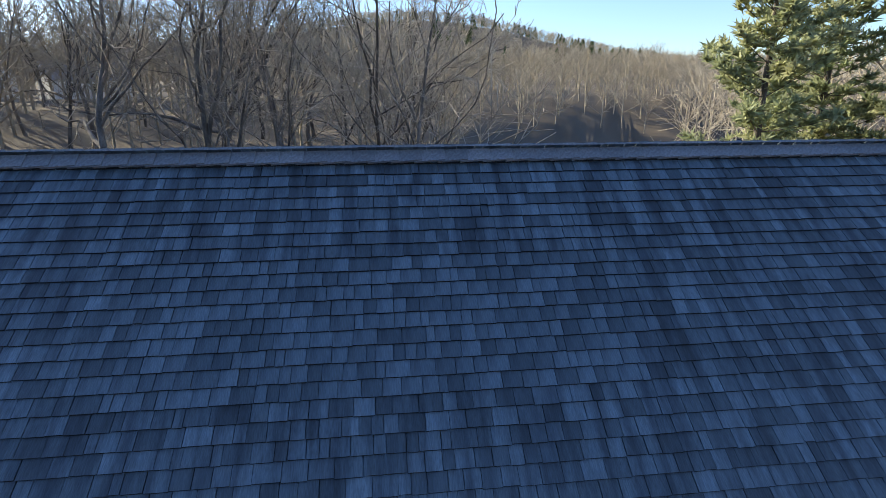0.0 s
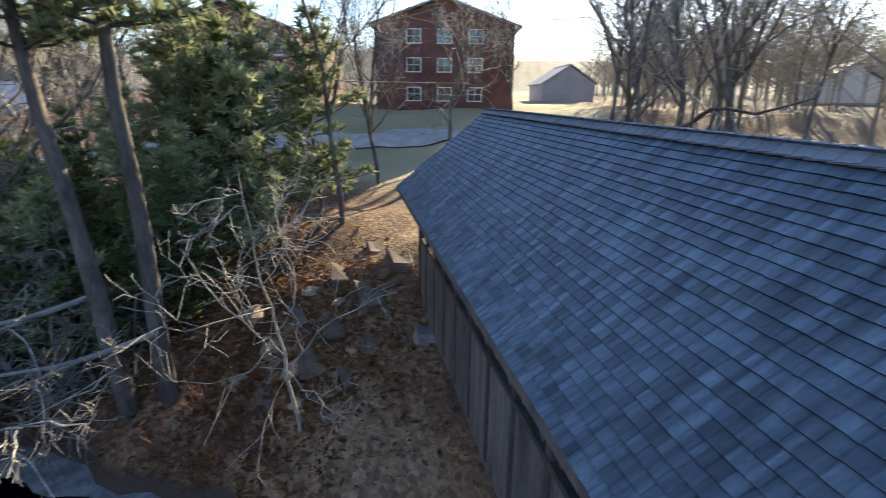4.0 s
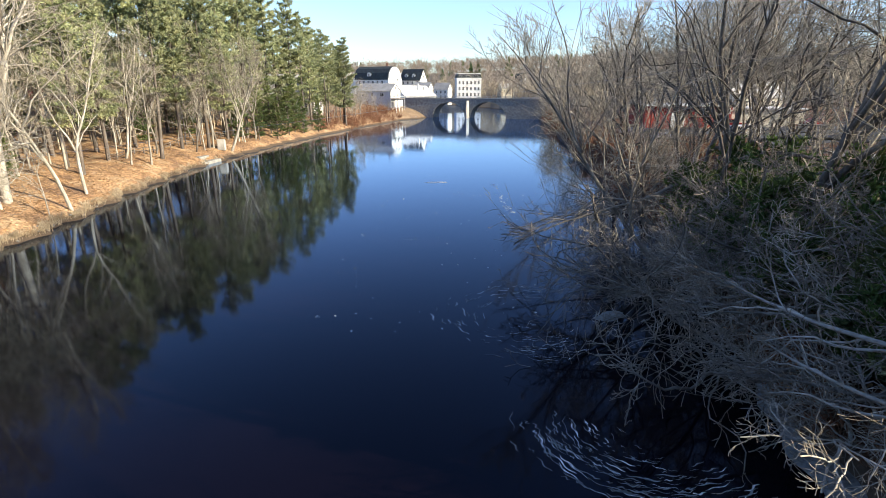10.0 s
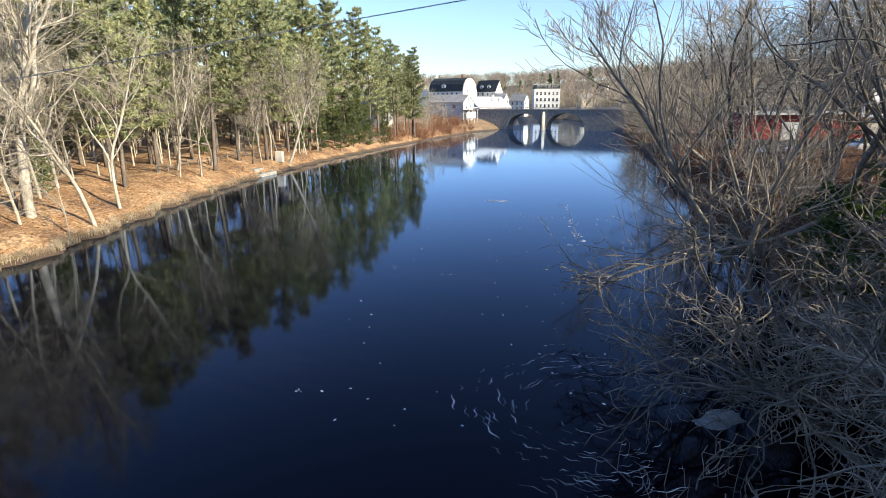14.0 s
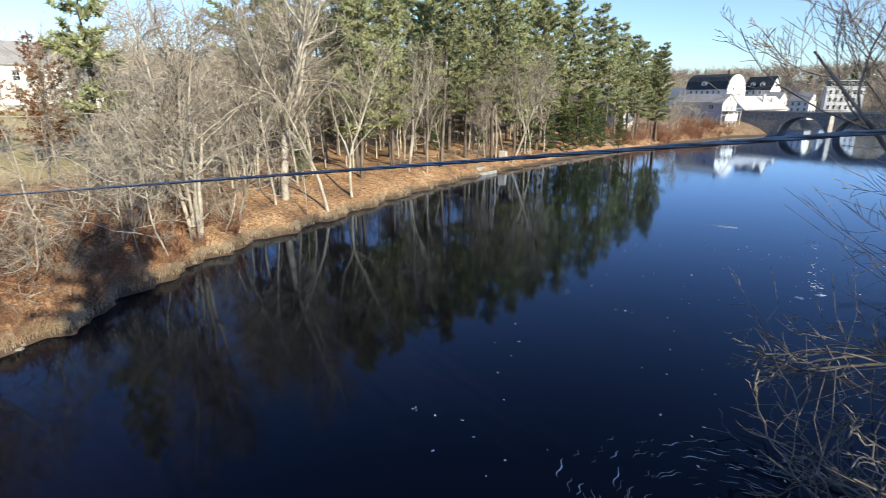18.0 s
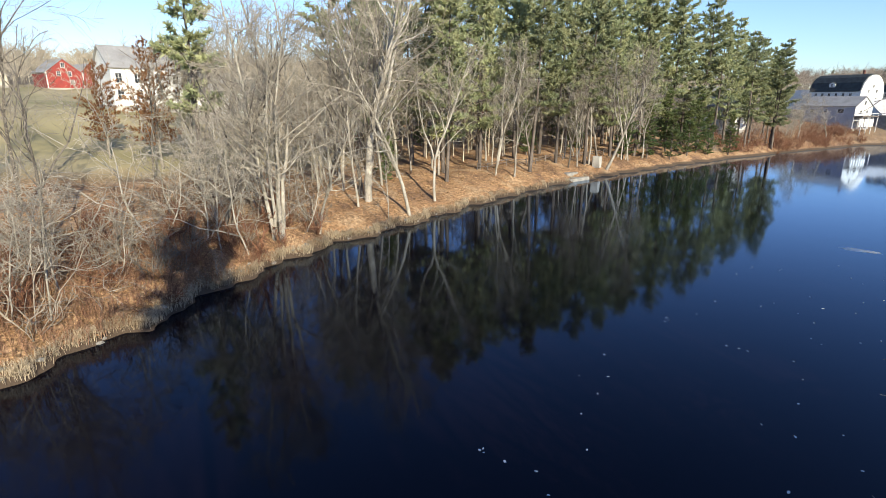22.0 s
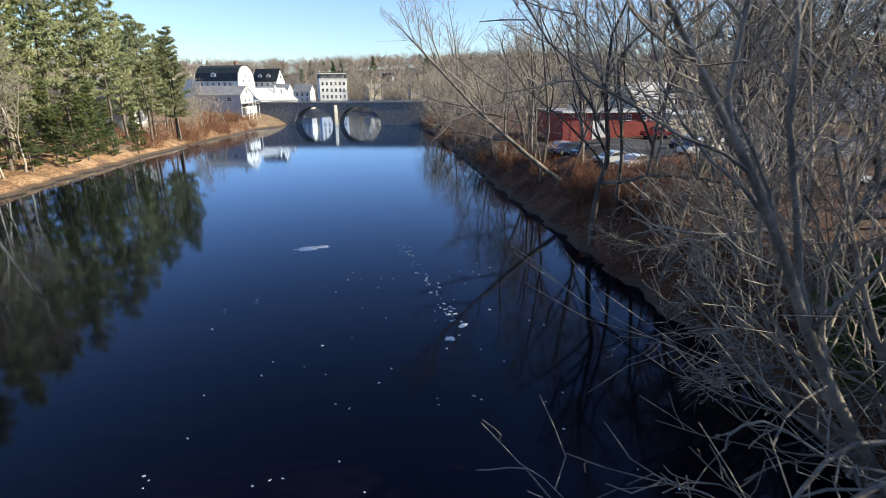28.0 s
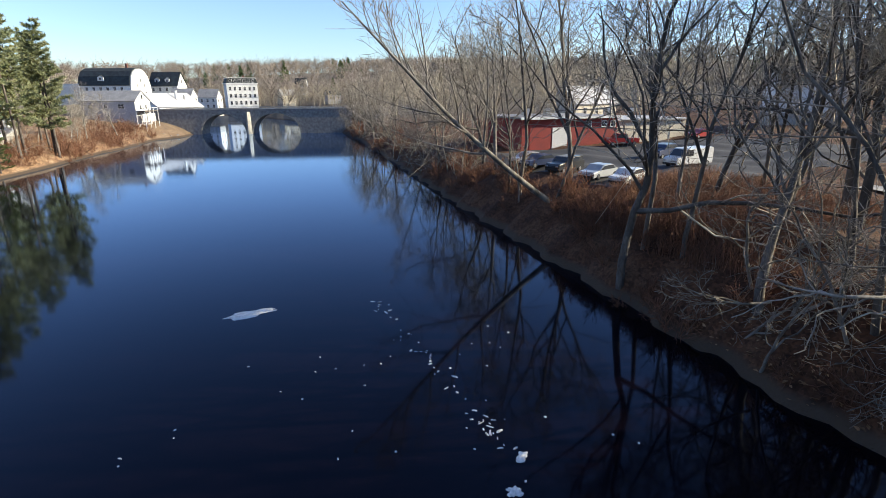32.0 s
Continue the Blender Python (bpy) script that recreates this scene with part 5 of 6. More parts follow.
chimney(h, 2, -3, 10, 14.2, "white_paint")
part("vent_pipe", boxes((6.1, -3.2, 10.5, 6.5, -2.8, 12.8)), M["chrome"], h)
# three-storey block with a mansard top
h = thing("mansard_block", pose(0.4, 373, 0, 0, 0, 8), "white three-storey block with a dark mansard storey", "building", "town buildings")
part("wall", boxes((-8.2, -6, 4, 8.2, 6, 18.6)), M["white_paint"], h)
part("mansard", prism([(-8.4, 18.6), (8.4, 18.6), (7.4, 21.4), (-7.4, 21.4)], -6.2, 6.2), M["slate"], h)
part("cornice", boxes((-8.6, -6.4, 18.3, 8.6, 6.4, 18.75), (-7.8, -5.9, 21.3, 7.8, 5.9, 21.7)), M["white_paint"], h)
for x in (-6.4, -3.9, -1.3, 1.3, 3.9, 6.4):
    for z in (8.2, 12, 15.8):
        window(h, x, -6.04, z, 0, 1.1, 1.9)
    window(h, x * 0.92, -6.3, 20.0, 0, 1.2, 1.5)
for y in (-3, 0.5, 4):
    for z in (8.2, 12, 15.8):
        window(h, 8.24, y, z, 90, 1.1, 1.9)
chimney(h, 2, 0, 21, 23)
# smaller houses of the town
for x, y, t, b, l, w, e, r, wl, rf, lab in ((-14.5, 331, -20, 5.6, 9, 7, 11.5, 15.2, "white_paint", "roof_grey", "white house with a grey roof near the bridge"),
                                            (-22.5, 286, -20, 7, 8, 6, 12.4, 15.0, "white_paint", "roof_grey", "small white house by the bridge road"),
                                            (28, 400, 20, 7, 10, 8, 12, 15.5, "cream_paint", "roof_grey", "cream house beyond the bridge"), (44, 458, -25, 12, 8, 7, 19, 24, "white_paint", "slate", "white house on the wooded slope"),
                                            (56, 398, 15, 8, 9, 7, 12, 15, "grey_and_shaded_paint", "slate", "grey house beyond the bridge"), (-56, 182, -10, 4.5, 13, 8, 11, 14, "white_paint", "roof_grey", "white house behind the pines"),
                                            (-70, 210, 25, 6.5, 12, 8, 13, 17, "white_paint", "roof_grey", "white house among the trees"), (-103, 128, 5, 9, 16, 9, 15.4, 18.5, "red_paint", "roof_grey", "red house behind the pines"),
                                            (-92, 150, 0, 9, 13, 9, 14, 17, "white_paint", "slate", "white house behind the pines")):
    h = gable_house("house", lab, pose(x, y, 0, 0, 0, t), l, w, b, e, r, wl, rf, foundation=3)
    for i in range(3):
        xx = (i - 1) * l / 3.2
        for z in ([e - 1.5, e - 4.2] if e - b > 5 else [e - 1.7]):
            window(h, xx, -w / 2 - 0.04, z, 0)
    for z in ([e - 1.4, e - 4.2] if e - b > 5 else [e - 1.6]):
        window(h, l / 2 + 0.04, -w / 4, z, 90)
        window(h, l / 2 + 0.04, w / 4, z, 90)
# houses half hidden in the wood beyond the covered bridge
for x, y, t, lab in ((84.6, -58.4, 20, "white house half hidden by bare trees"), (79, -75, 65, "pale house half hidden by bare trees"), (98, -48, -10, "low white house beyond the bare trees")):
    b = float(height(x, y))
    h = gable_house("house", lab, pose(x, y, b, 0, 0, t), 12, 8, 0.3, 3.4, 6.2, "white_paint", "roof_grey", foundation=2)
    for i in (-3.6, 0, 3.6):
        window(h, i, 4.04, 2.0, 180)
        window(h, i, -4.04, 2.0, 0)
# west: white house, its small wing, red barn
h = gable_house("farmhouse", "big white house with a grey roof beside the field", pose(-104, 43.0, 0, 0, 0, 92), 11.0, 10, 11.2, 17.2, 20.7, "white_paint", "roof_grey", foundation=4)
for x in (-4.4, -1.6, 1.6, 4.4):
    for z in (15.6, 13.0):
        window(h, x, -5.04, z, 0, 0.9, 1.5)
h = gable_house("house", "small white house with a grey roof beyond the brush", pose(-92, 53.5, 0, 0, 0, 80), 11, 7, 10, 13.6, 16.6, "white_paint", "roof_grey", foundation=4)
for x in (-3, 0, 3):
    window(h, x, -3.54, 12.2, 0)
h = gable_house("barn", "red barn with white trim and a grey roof", pose(-192, 44.5, 0, 0, 0, 8), 12, 9.2, 15.0, 19.2, 22.9, "red_paint", "roof_grey", category="barn", group="barns", foundation=4)
for y, z in ((-1.5, 18.9), (1.2, 18.9), (1.6, 16.6), (-0.2, 21.2)):
    window(h, 6.04, y, z, 90, 0.9, 1.2)
part("corner_board", boxes((6.0, -4.65, 15, 6.1, -4.4, 19.2), (6.0, 4.4, 15, 6.1, 4.65, 19.2)), M["white_paint"], h)
h = gable_house("barn", "long red barn with a grey roof", pose(-205, 53, 0, 0, 0, 8), 14, 8, 15.0, 18.6, 22.4, "red_paint", "roof_grey", category="barn", group="barns", foundation=4)
h = gable_house("barn", "pale low barn beside the red barn", pose(-200, 28, 0, 0, 0, 8), 14, 8, 15.5, 18.4, 21.0, "cream_paint", "roof_pale", category="barn", group="barns", foundation=4)
# brick apartment blocks on the rise east of the covered bridge
h = gable_house("apartment_block", "three-storey red brick apartment block with a low gable", pose(69, 11.0, 0, 0, 0, 188), 24, 14.4, 10.2, 19.0, 21.5, "brick", "roof_grey", over=0.7, category="building", group="apartment blocks", foundation=2)
for z in (17.9, 15.1, 12.2):
    for y in (3.2, 0.0, -3.2):
        window(h, 12.05, y, z, 90, 1.35, 1.25)
    for x in (-8, -3, 2, 7):
        window(h, x, 7.24, z, 180, 1.35, 1.25)
h = gable_house("apartment_block", "brick apartment block with white balconies", pose(66, 34, 0, 0, 0, 188), 22, 15, 10.2, 18.6, 21.2, "brick", "roof_grey", over=0.7, category="building", group="apartment blocks", foundation=2)
for z in (17.4, 14.6, 11.8):
    for y in (4.6, 0.8, -3.2):
        window(h, 11.05, y, z, 90, 1.5, 1.4)
for z in (10.4, 13.2, 16.0):
    part("balcony", boxes((11.0, -6.4, z - 0.18, 12.7, 6.4, z), (12.62, -6.4, z + 0.95, 12.7, 6.4, z + 1.05)), M["white_paint"], h)
    for i in range(27):
        y = -6.35 + i * 0.488
        part("baluster", boxes((12.64, y - 0.03, z, 12.68, y + 0.03, z + 0.96)), M["white_paint"], h)
h = gable_house("house", "low grey house beyond the apartment block", pose(92, -4, 0, 0, 0, 10), 12, 8, 11, 14, 16.6, "grey_and_shaded_paint", "roof_grey", foundation=3)

# ---- arch bridge ----
ARCH = pose(0.2, 232.5, 0, 0, 0, -14)
arch = thing("arch_bridge", ARCH, "two-arched grey stone road bridge over the river", "bridge")


def arc(x0, x1, top, n=14):
    return [((x0 + x1) / 2 - (x1 - x0) / 2 * math.cos(math.pi * i / n), 0.2 + (top - 0.2) * math.sin(math.pi * i / n)) for i in range(n + 1)]


prof = [(-34, -2), (-15.4, -2)] + arc(-15.4, -1.1, 6.5) + [(-1.1, -2), (1.1, -2)] + arc(1.1, 16.8, 6.7) + [(16.8, -2), (44, -2), (44, 8.0), (-34, 8.0)]
part("spandrel", prism(prof, 0, 9), M["stone_stuff"], arch)
part("coping", boxes((-34, -0.25, 8.0, 44, 0.25, 8.3), (-34, 8.75, 8.0, 44, 9.25, 8.3)), M["concrete"], arch)
part("guard_rail", boxes((-34, -0.06, 8.75, 44, 0.06, 8.9)), M["chrome"], arch)
for i in range(32):
    part("rail_post", boxes((-33 + i * 2.45, -0.05, 8.3, -32.88 + i * 2.45, 0.05, 8.9)), M["chrome"], arch)
part("road_deck", boxes((-34, 0.3, 7.9, 44, 8.7, 8.06)), M["asphalt"], arch)
bm = bmesh.new()
pv = [bm.verts.new(q) for q in ((-1.0, 0, -2), (0.1, -2.2, -2), (1.0, 0, -2), (-0.75, 0, 7.2), (0.1, -1.5, 7.2), (0.75, 0, 7.2))]
for q in ((0, 1, 4, 3), (1, 2, 5, 4), (3, 4, 5), (2, 1, 0)):
    bm.faces.new([pv[i] for i in q])
part("cutwater", bm, M["concrete"], arch, "pale concrete cutwater on the pier")
for x0, x1, top in ((-15.4, -1.1, 6.5), (1.1, 16.8, 6.7)):
    pts = arc(x0, x1, top, 22)
    for i in range(22):
        a, b = Vector((pts[i][0], 0, pts[i][1])), Vector((pts[i + 1][0], 0, pts[i + 1][1]))
        c = Vector(((x0 + x1) / 2, 0, 0.2))
        oa, ob_ = (a - c).normalized() * 0.62, (b - c).normalized() * 0.62
        g = (b - a) * 0.04
        part("voussoir", prism([((a + g).x, (a + g).z), ((b - g).x, (b - g).z), ((b - g + ob_).x, (b - g + ob_).z), ((a + g + oa).x, (a + g + oa).z)], -0.07, 0.05), M["stone"], arch)
rk = random.Random(3)
STONES = []
for k in range(5):
    bm = bmesh.new()
    bmesh.ops.create_icosphere(bm, subdivisions=2, radius=0.5)
    for v in bm.verts:
        v.co *= 0.75 + 0.5 * noise.noise(v.co * 2.2 + Vector((k * 7, 0, 0)))
        v.co.z *= 0.65
    me = bpy.data.meshes.new("boulder")
    bm.to_mesh(me)
    bm.free()
    me.materials.append(M["stone"])
    STONES.append(me)


def boulder(x, y, s, z=None, label="grey boulder at the water's edge", tan=False):
    b = tagged(new("boulder", STONES[rk.randrange(5)]), label, "rock", "rocks along the shore")
    if tan:
        b.material_slots[0].link = "OBJECT"
        b.material_slots[0].material = M["stone_tan"]
    b.matrix_basis = pose(x, y, (float(height(x, y)) if z is None else z) + 0.12 * s, rk.uniform(-20, 20), rk.uniform(-20, 20), rk.uniform(0, 360)) @ Matrix.Diagonal((s * rk.uniform(0.8, 1.4), s * rk.uniform(0.8, 1.3), s, 1))


for i in range(26):
    a = rk.random()
    boulder(-17.5 - a * 9 + rk.uniform(-1, 1), 229.5 - a * 9 + rk.uniform(-2, 3), rk.uniform(0.7, 1.8))

# ---- car park, red workshop, vehicles ----


def draped(name, label, x0, y0, x1, y1, lift, material, step=1.5, category="ground"):
    """A sheet that lies on the ground between two corners."""
    xs, ys = np.arange(x0, x1 + 0.01, step), np.arange(y0, y1 + 0.01, step)
    X, Y = np.meshgrid(xs, ys)
    v = np.stack([X.ravel(), Y.ravel(), height(X, Y).ravel() + lift], 1)
    n = len(xs)
    i = (np.arange(len(ys) - 1)[:, None] * n + np.arange(n - 1)[None]).ravel()
    return tagged(new(name, quick_mesh(name, v, np.stack([i, i + 1, i + n + 1, i + n], 1), material)), label, category, kind="structure")


draped("car_park", "patched grey asphalt car park", 27.5, 77, 74, 108, 0.06, M["asphalt"], 0.75, "pavement")
draped("road", "pale sunlit road at the bridge's east end", 43.5, -14, 48, 70, 0.14, M["concrete"], 0.75, "road")
shop = thing("workshop", pose(50, 112.5, 5.0, 0, 0, -2), "low red workshop with a cream wing and flat roof", "building", "town buildings")
part("wall", boxes((-14.5, -3.2, -1, 2.0, 9, 4.1)), M["red_paint"], shop)
part("wing", boxes((2.0, -2.4, -1, 16, 9, 3.5)), M["cream_paint"], shop, "cream-painted wing")
part("roof", boxes((-15, -3.9, 4.1, 2.3, 9.4, 4.35)), M["roof_grey"], shop)
part("wing_roof", boxes((2.3, -2.9, 3.5, 16.4, 9.4, 3.72)), M["roof_pale"], shop)
part("fascia", boxes((-15.05, -3.98, 4.05, 2.35, -3.9, 4.4)), M["white_paint"], shop)
part("garage_door", boxes((-9.4, -3.26, -0.5, -6.8, -3.2, 2.8)), M["white_paint"], shop, "white panelled door")
part("side_panel", boxes((-13.2, -3.25, -0.5, -10.4, -3.2, 3.0)), M["red_paint"], shop)
for x in (-3.2, -0.4, 1.2):
    window(shop, x, -3.24, 3.2, 0, 0.8, 0.8)
for x, y, a in ((-11, 3, 1.2), (-6, 5, 0.9), (5, 4, 1.0), (9, 3, 0.8)):
    part("roof_unit", boxes((x, y, 3.7, x + a, y + a, 5.0 + 0.3 * a), bevel=0.04), M["chrome"], shop)
for x in range(4, 15, 3):
    part("pilaster", boxes((x, -2.46, -0.5, x + 0.15, -2.4, 3.5)), M["cream_paint"], shop)
h = gable_house("house", "pale house with a chimney behind the workshop", pose(77, 154, 0, 0, 0, 12), 14, 9, 6, 10.2, 14.0, "cream_paint", "roof_pale", foundation=3)
chimney(h, 1, 0, 12, 17, "concrete")
for x in (-4, 0, 4):
    window(h, x, -4.54, 8.6, 0)
h = gable_house("house", "white house among the eastern trees", pose(96, 112, 0, 0, 0, -30), 11, 8, 9, 14, 17, "white_paint", "slate", foundation=3)


def car_meshes(colour, kind):
    paint = paint_mat(colour[0] + " car paint", colour[1])
    if kind == "van":
        L, Wd, low, prof = 5.4, 1.95, 0.35, [(-2.7, 0.35), (2.62, 0.35), (2.68, 0.75), (2.5, 1.05), (1.75, 1.2), (1.15, 1.95), (-2.6, 2.05), (-2.7, 1.9)]
        glass = [[(1.72, 1.24), (1.18, 1.88), (0.35, 1.88), (0.35, 1.24)]]
    elif kind == "truck":
        L, Wd, low, prof = 5.2, 1.9, 0.45, [(-2.6, 0.45), (2.6, 0.45), (2.65, 0.9), (2.5, 1.1), (1.25, 1.18), (0.75, 1.8), (-0.55, 1.8), (-0.75, 1.15), (-2.6, 1.12)]
        glass = [[(1.12, 1.2), (0.72, 1.72), (-0.48, 1.72), (-0.6, 1.2)]]
    elif kind == "suv":
        L, Wd, low, prof = 4.7, 1.88, 0.35, [(-2.3, 0.35), (2.3, 0.35), (2.36, 0.75), (2.2, 1.02), (1.2, 1.12), (0.55, 1.66), (-1.85, 1.7), (-2.3, 1.1)]
        glass = [[(1.08, 1.16), (0.5, 1.58), (-1.75, 1.6), (-2.05, 1.16)]]
    else:
        L, Wd, low, prof = 4.6, 1.8, 0.28, [(-2.3, 0.28), (2.25, 0.28), (2.32, 0.6), (2.15, 0.82), (1.15, 0.95), (0.4, 1.42), (-1.05, 1.44), (-1.8, 0.98), (-2.25, 0.92)]
        glass = [[(1.02, 0.97), (0.36, 1.35), (-1.0, 1.37), (-1.6, 0.99)]]
    return paint, Wd, prof, glass


def car(label, colour, kind, x, y, turn):
    paint, wd, prof, glass = car_meshes(colour, kind)
    z = float(height(x, y)) + 0.08
    c = thing("van" if kind == "van" else "pickup_truck" if kind == "truck" else "car", pose(x, y, z, 0, 0, turn), label, "vehicle", "parked vehicles")
    bm = prism(prof, -wd / 2, wd / 2)
    bmesh.ops.bevel(bm, geom=bm.edges[:], offset=0.07, segments=2, affect="EDGES")
    part("body", bm, paint, c, smooth=False)
    for g in glass:
        part("side_window", prism(g, -wd / 2 - 0.012, -wd / 2 + 0.03), M["window"], c)
        part("side_window", prism(g, wd / 2 - 0.03, wd / 2 + 0.012), M["window"], c)
        a, b = Vector((g[0][0] + 0.1, 0, g[0][1])), Vector((g[1][0] + 0.1, 0, g[1][1]))
        part("windscreen", slab((a.x, -wd / 2 + 0.16, a.z), (a.x, wd / 2 - 0.16, a.z), (b.x, wd / 2 - 0.2, b.z), (b.x, -wd / 2 + 0.2, b.z), 0.03), M["window"], c)
    for wx in (prof[0][0] + 0.85, prof[1][0] - 0.85):
        for s in (1, -1):
            bm = bmesh.new()
            bmesh.ops.create_cone(bm, cap_ends=True, segments=18, radius1=0.33, radius2=0.33, depth=0.22)
            bmesh.ops.rotate(bm, cent=(0, 0, 0), matrix=Matrix.Rotation(math.pi / 2, 3, "X"), verts=bm.verts)
            bmesh.ops.bevel(bm, geom=bm.edges[:], offset=0.03, segments=1, affect="EDGES")
            bmesh.ops.translate(bm, vec=(wx, s * (wd / 2 - 0.09), 0.33), verts=bm.verts)
            w = part("wheel", bm, M["rubber"], c)
            bm = bmesh.new()
            bmesh.ops.create_cone(bm, cap_ends=True, segments=14, radius1=0.2, radius2=0.17, depth=0.05)
            bmesh.ops.rotate(bm, cent=(0, 0, 0), matrix=Matrix.Rotation(-s * math.pi / 2, 3, "X"), verts=bm.verts)
            bmesh.ops.translate(bm, vec=(wx, s * (wd / 2 + 0.03), 0.33), verts=bm.verts)
            part("rim", bm, M["chrome"], w)
    hz = prof[2][1]
    for s in (1, -1):
        part("headlight", boxes((prof[2][0] - 0.1, s * wd * 0.36 - 0.17, hz - 0.06, prof[2][0] + 0.02, s * wd * 0.36 + 0.17, hz + 0.1), bevel=0.03), M["chrome"], c)
    part("bumper", boxes((prof[1][0] - 0.06, -wd / 2 + 0.08, prof[0][1] - 0.02, prof[1][0] + 0.1, wd / 2 - 0.08, prof[0][1] + 0.2), bevel=0.04), M["rubber"], c)


WHITE, BLUE, BLACK, SILVER, RED = ("white", (0.75, 0.75, 0.74)), ("dark blue", (0.02, 0.035, 0.09)), ("black", (0.015, 0.016, 0.02)), ("silver", (0.42, 0.44, 0.46)), ("red", (0.35, 0.02, 0.02))
car("white panel van parked on the asphalt", WHITE, "van", 41.6, 84.4, 184)
car("white car parked at the edge of the car park", WHITE, "sedan", 30.8, 80.8, 205)
car("silver car parked beside a white one", SILVER, "sedan", 30.0, 84.2, 200)
car("black car parked near the bank", BLACK, "suv", 29.6, 89.6, 200)
car("dark blue car in the car park", BLUE, "sedan", 29.0, 94.0, 190)
car("silver car by the workshop", SILVER, "sedan", 30.0, 98.5, 190)
car("dark blue estate car behind the van", BLUE, "suv", 45.5, 92.5, 200)
car("red pickup parked at the red workshop", RED, "truck", 50.5, 106.4, 170)
car("red car beside the cream wing", RED, "sedan", 66.0, 106.5, 190)
lp = thing("street_lamp", pose(67, 102, float(height(67, 102))), "metal street lamp with a bent arm at the car park", "lamp")
v, f = tubes([(np.array([0, 0, -0.2]), np.array([0, 0, 6.2]), 0.09, 0.06), (np.array([0, 0, 6.2]), np.array([-1.5, -0.4, 6.8]), 0.05, 0.04)], 8)
child("pole", quick_mesh("pole", v, f, M["chrome"]), lp)
part("lamp_head", boxes((-2.1, -0.6, 6.72, -1.4, -0.25, 6.88), bevel=0.05), M["roof_pale"], lp)

# ---- wire over the river ----
wire = thing("cable", pose(0, 0, 0), "twisted grey steel cable strung across the river", "cable")
for k in range(3):
    sg = []
    q = []
    for i in range(0, 2200):
        x = -36 + 62 * i / 2199
        if abs(x - 4) > 9 and i % 20:
            continue
        a = x * 34 + k * 2.094
        q.append(np.array([x, 13.833 + 0.055 * (x - 4) + 0.0019 * math.cos(a), 12.637 + 0.1309 * (x - 4) + 0.0019 * math.sin(a)]))
    v, f = tubes([(q[i], q[i + 1], 0.0022, 0.0022) for i in range(len(q) - 1)], 6)
    child("strand", quick_mesh("strand", v, f, M["steel_cable"]), wire)

# ---- foam and scum ----
rf = random.Random(9)


def blob(name, x, y, rx, ry, turn, label, material, seed, thick=0.03, n=40, rough=0.35):
    """A flat ragged raft of foam that floats on the water."""
    bm = bmesh.new()
    top = []
    for i in range(n):
        a = 6.2832 * i / n
        k = 1 + rough * noise.noise(Vector((math.cos(a) * 1.7 + seed, math.sin(a) * 1.7, seed * 3.1))) * 1.6 + rough * 0.5 * noise.noise(Vector((math.cos(a) * 5 + seed, math.sin(a) * 5, 0)))
        top.append((rx * k * math.cos(a), ry * k * math.sin(a)))
    c = bm.verts.new((0, 0, thick * 1.5))
    ring1 = [bm.verts.new((px * 0.8, py * 0.8, thick * (1 + 0.4 * noise.noise(Vector((px * 3, py * 3, seed)))))) for px, py in top]
    ring2 = [bm.verts.new((px, py, -0.01)) for px, py in top]
    for i in range(n):
        j = (i + 1) % n
        bm.faces.new((c, ring1[i], ring1[j]))
        bm.faces.new((ring1[i], ring2[i], ring2[j], ring1[j]))
    me = bpy.data.meshes.new(name)
    bm.to_mesh(me)
    bm.free()
    me.materials.append(material)
    b = tagged(new(name, me), label, "foam", "foam on the river")
    b.matrix_basis = pose(x, y, 0.0, 0, 0, turn)
    return b


blob("foam_raft", -3.9, 72.4, 1.7, 0.55, 8, "white raft of foam drifting on the river", M["foam"], 1)
blob("foam_raft", 4.0, 53.3, 0.32, 0.26, 0, "small white clump of foam", M["foam"], 2)
blob("foam_raft", 5.1, 54.8, 0.36, 0.2, 40, "small white clump of foam", M["foam"], 3)
blob("scum_patch", 8.4, 28.9, 1.15, 0.55, 20, "pale grey patch of scum caught under branches", M["foam_grey"], 4)
for i in range(64):
    t = rf.random() ** 1.4
    x, y = 4.6 - 1.2 * t * t + rf.gauss(0, 0.35), 55.5 + 17 * t + rf.uniform(-0.5, 0.5)
    blob("foam_fleck", x, y, rf.triangular(0.02, 0.2, 0.04), rf.uniform(0.02, 0.07), rf.uniform(0, 180), "fleck of foam in a drifting line", M["foam"], 10 + i, 0.02, 12)
for i in range(110):
    x, y = rf.uniform(-9, 10), rf.uniform(26, 66)
    if x > float(np.interp(y, SHORE_Y, SHORE_R)) - 2:
        continue
    blob("foam_fleck", x, y, rf.uniform(0.03, 0.1), rf.uniform(0.03, 0.07), rf.uniform(0, 180), "tiny fleck of foam on dark water", M["foam"], 50 + i, 0.015, 8)


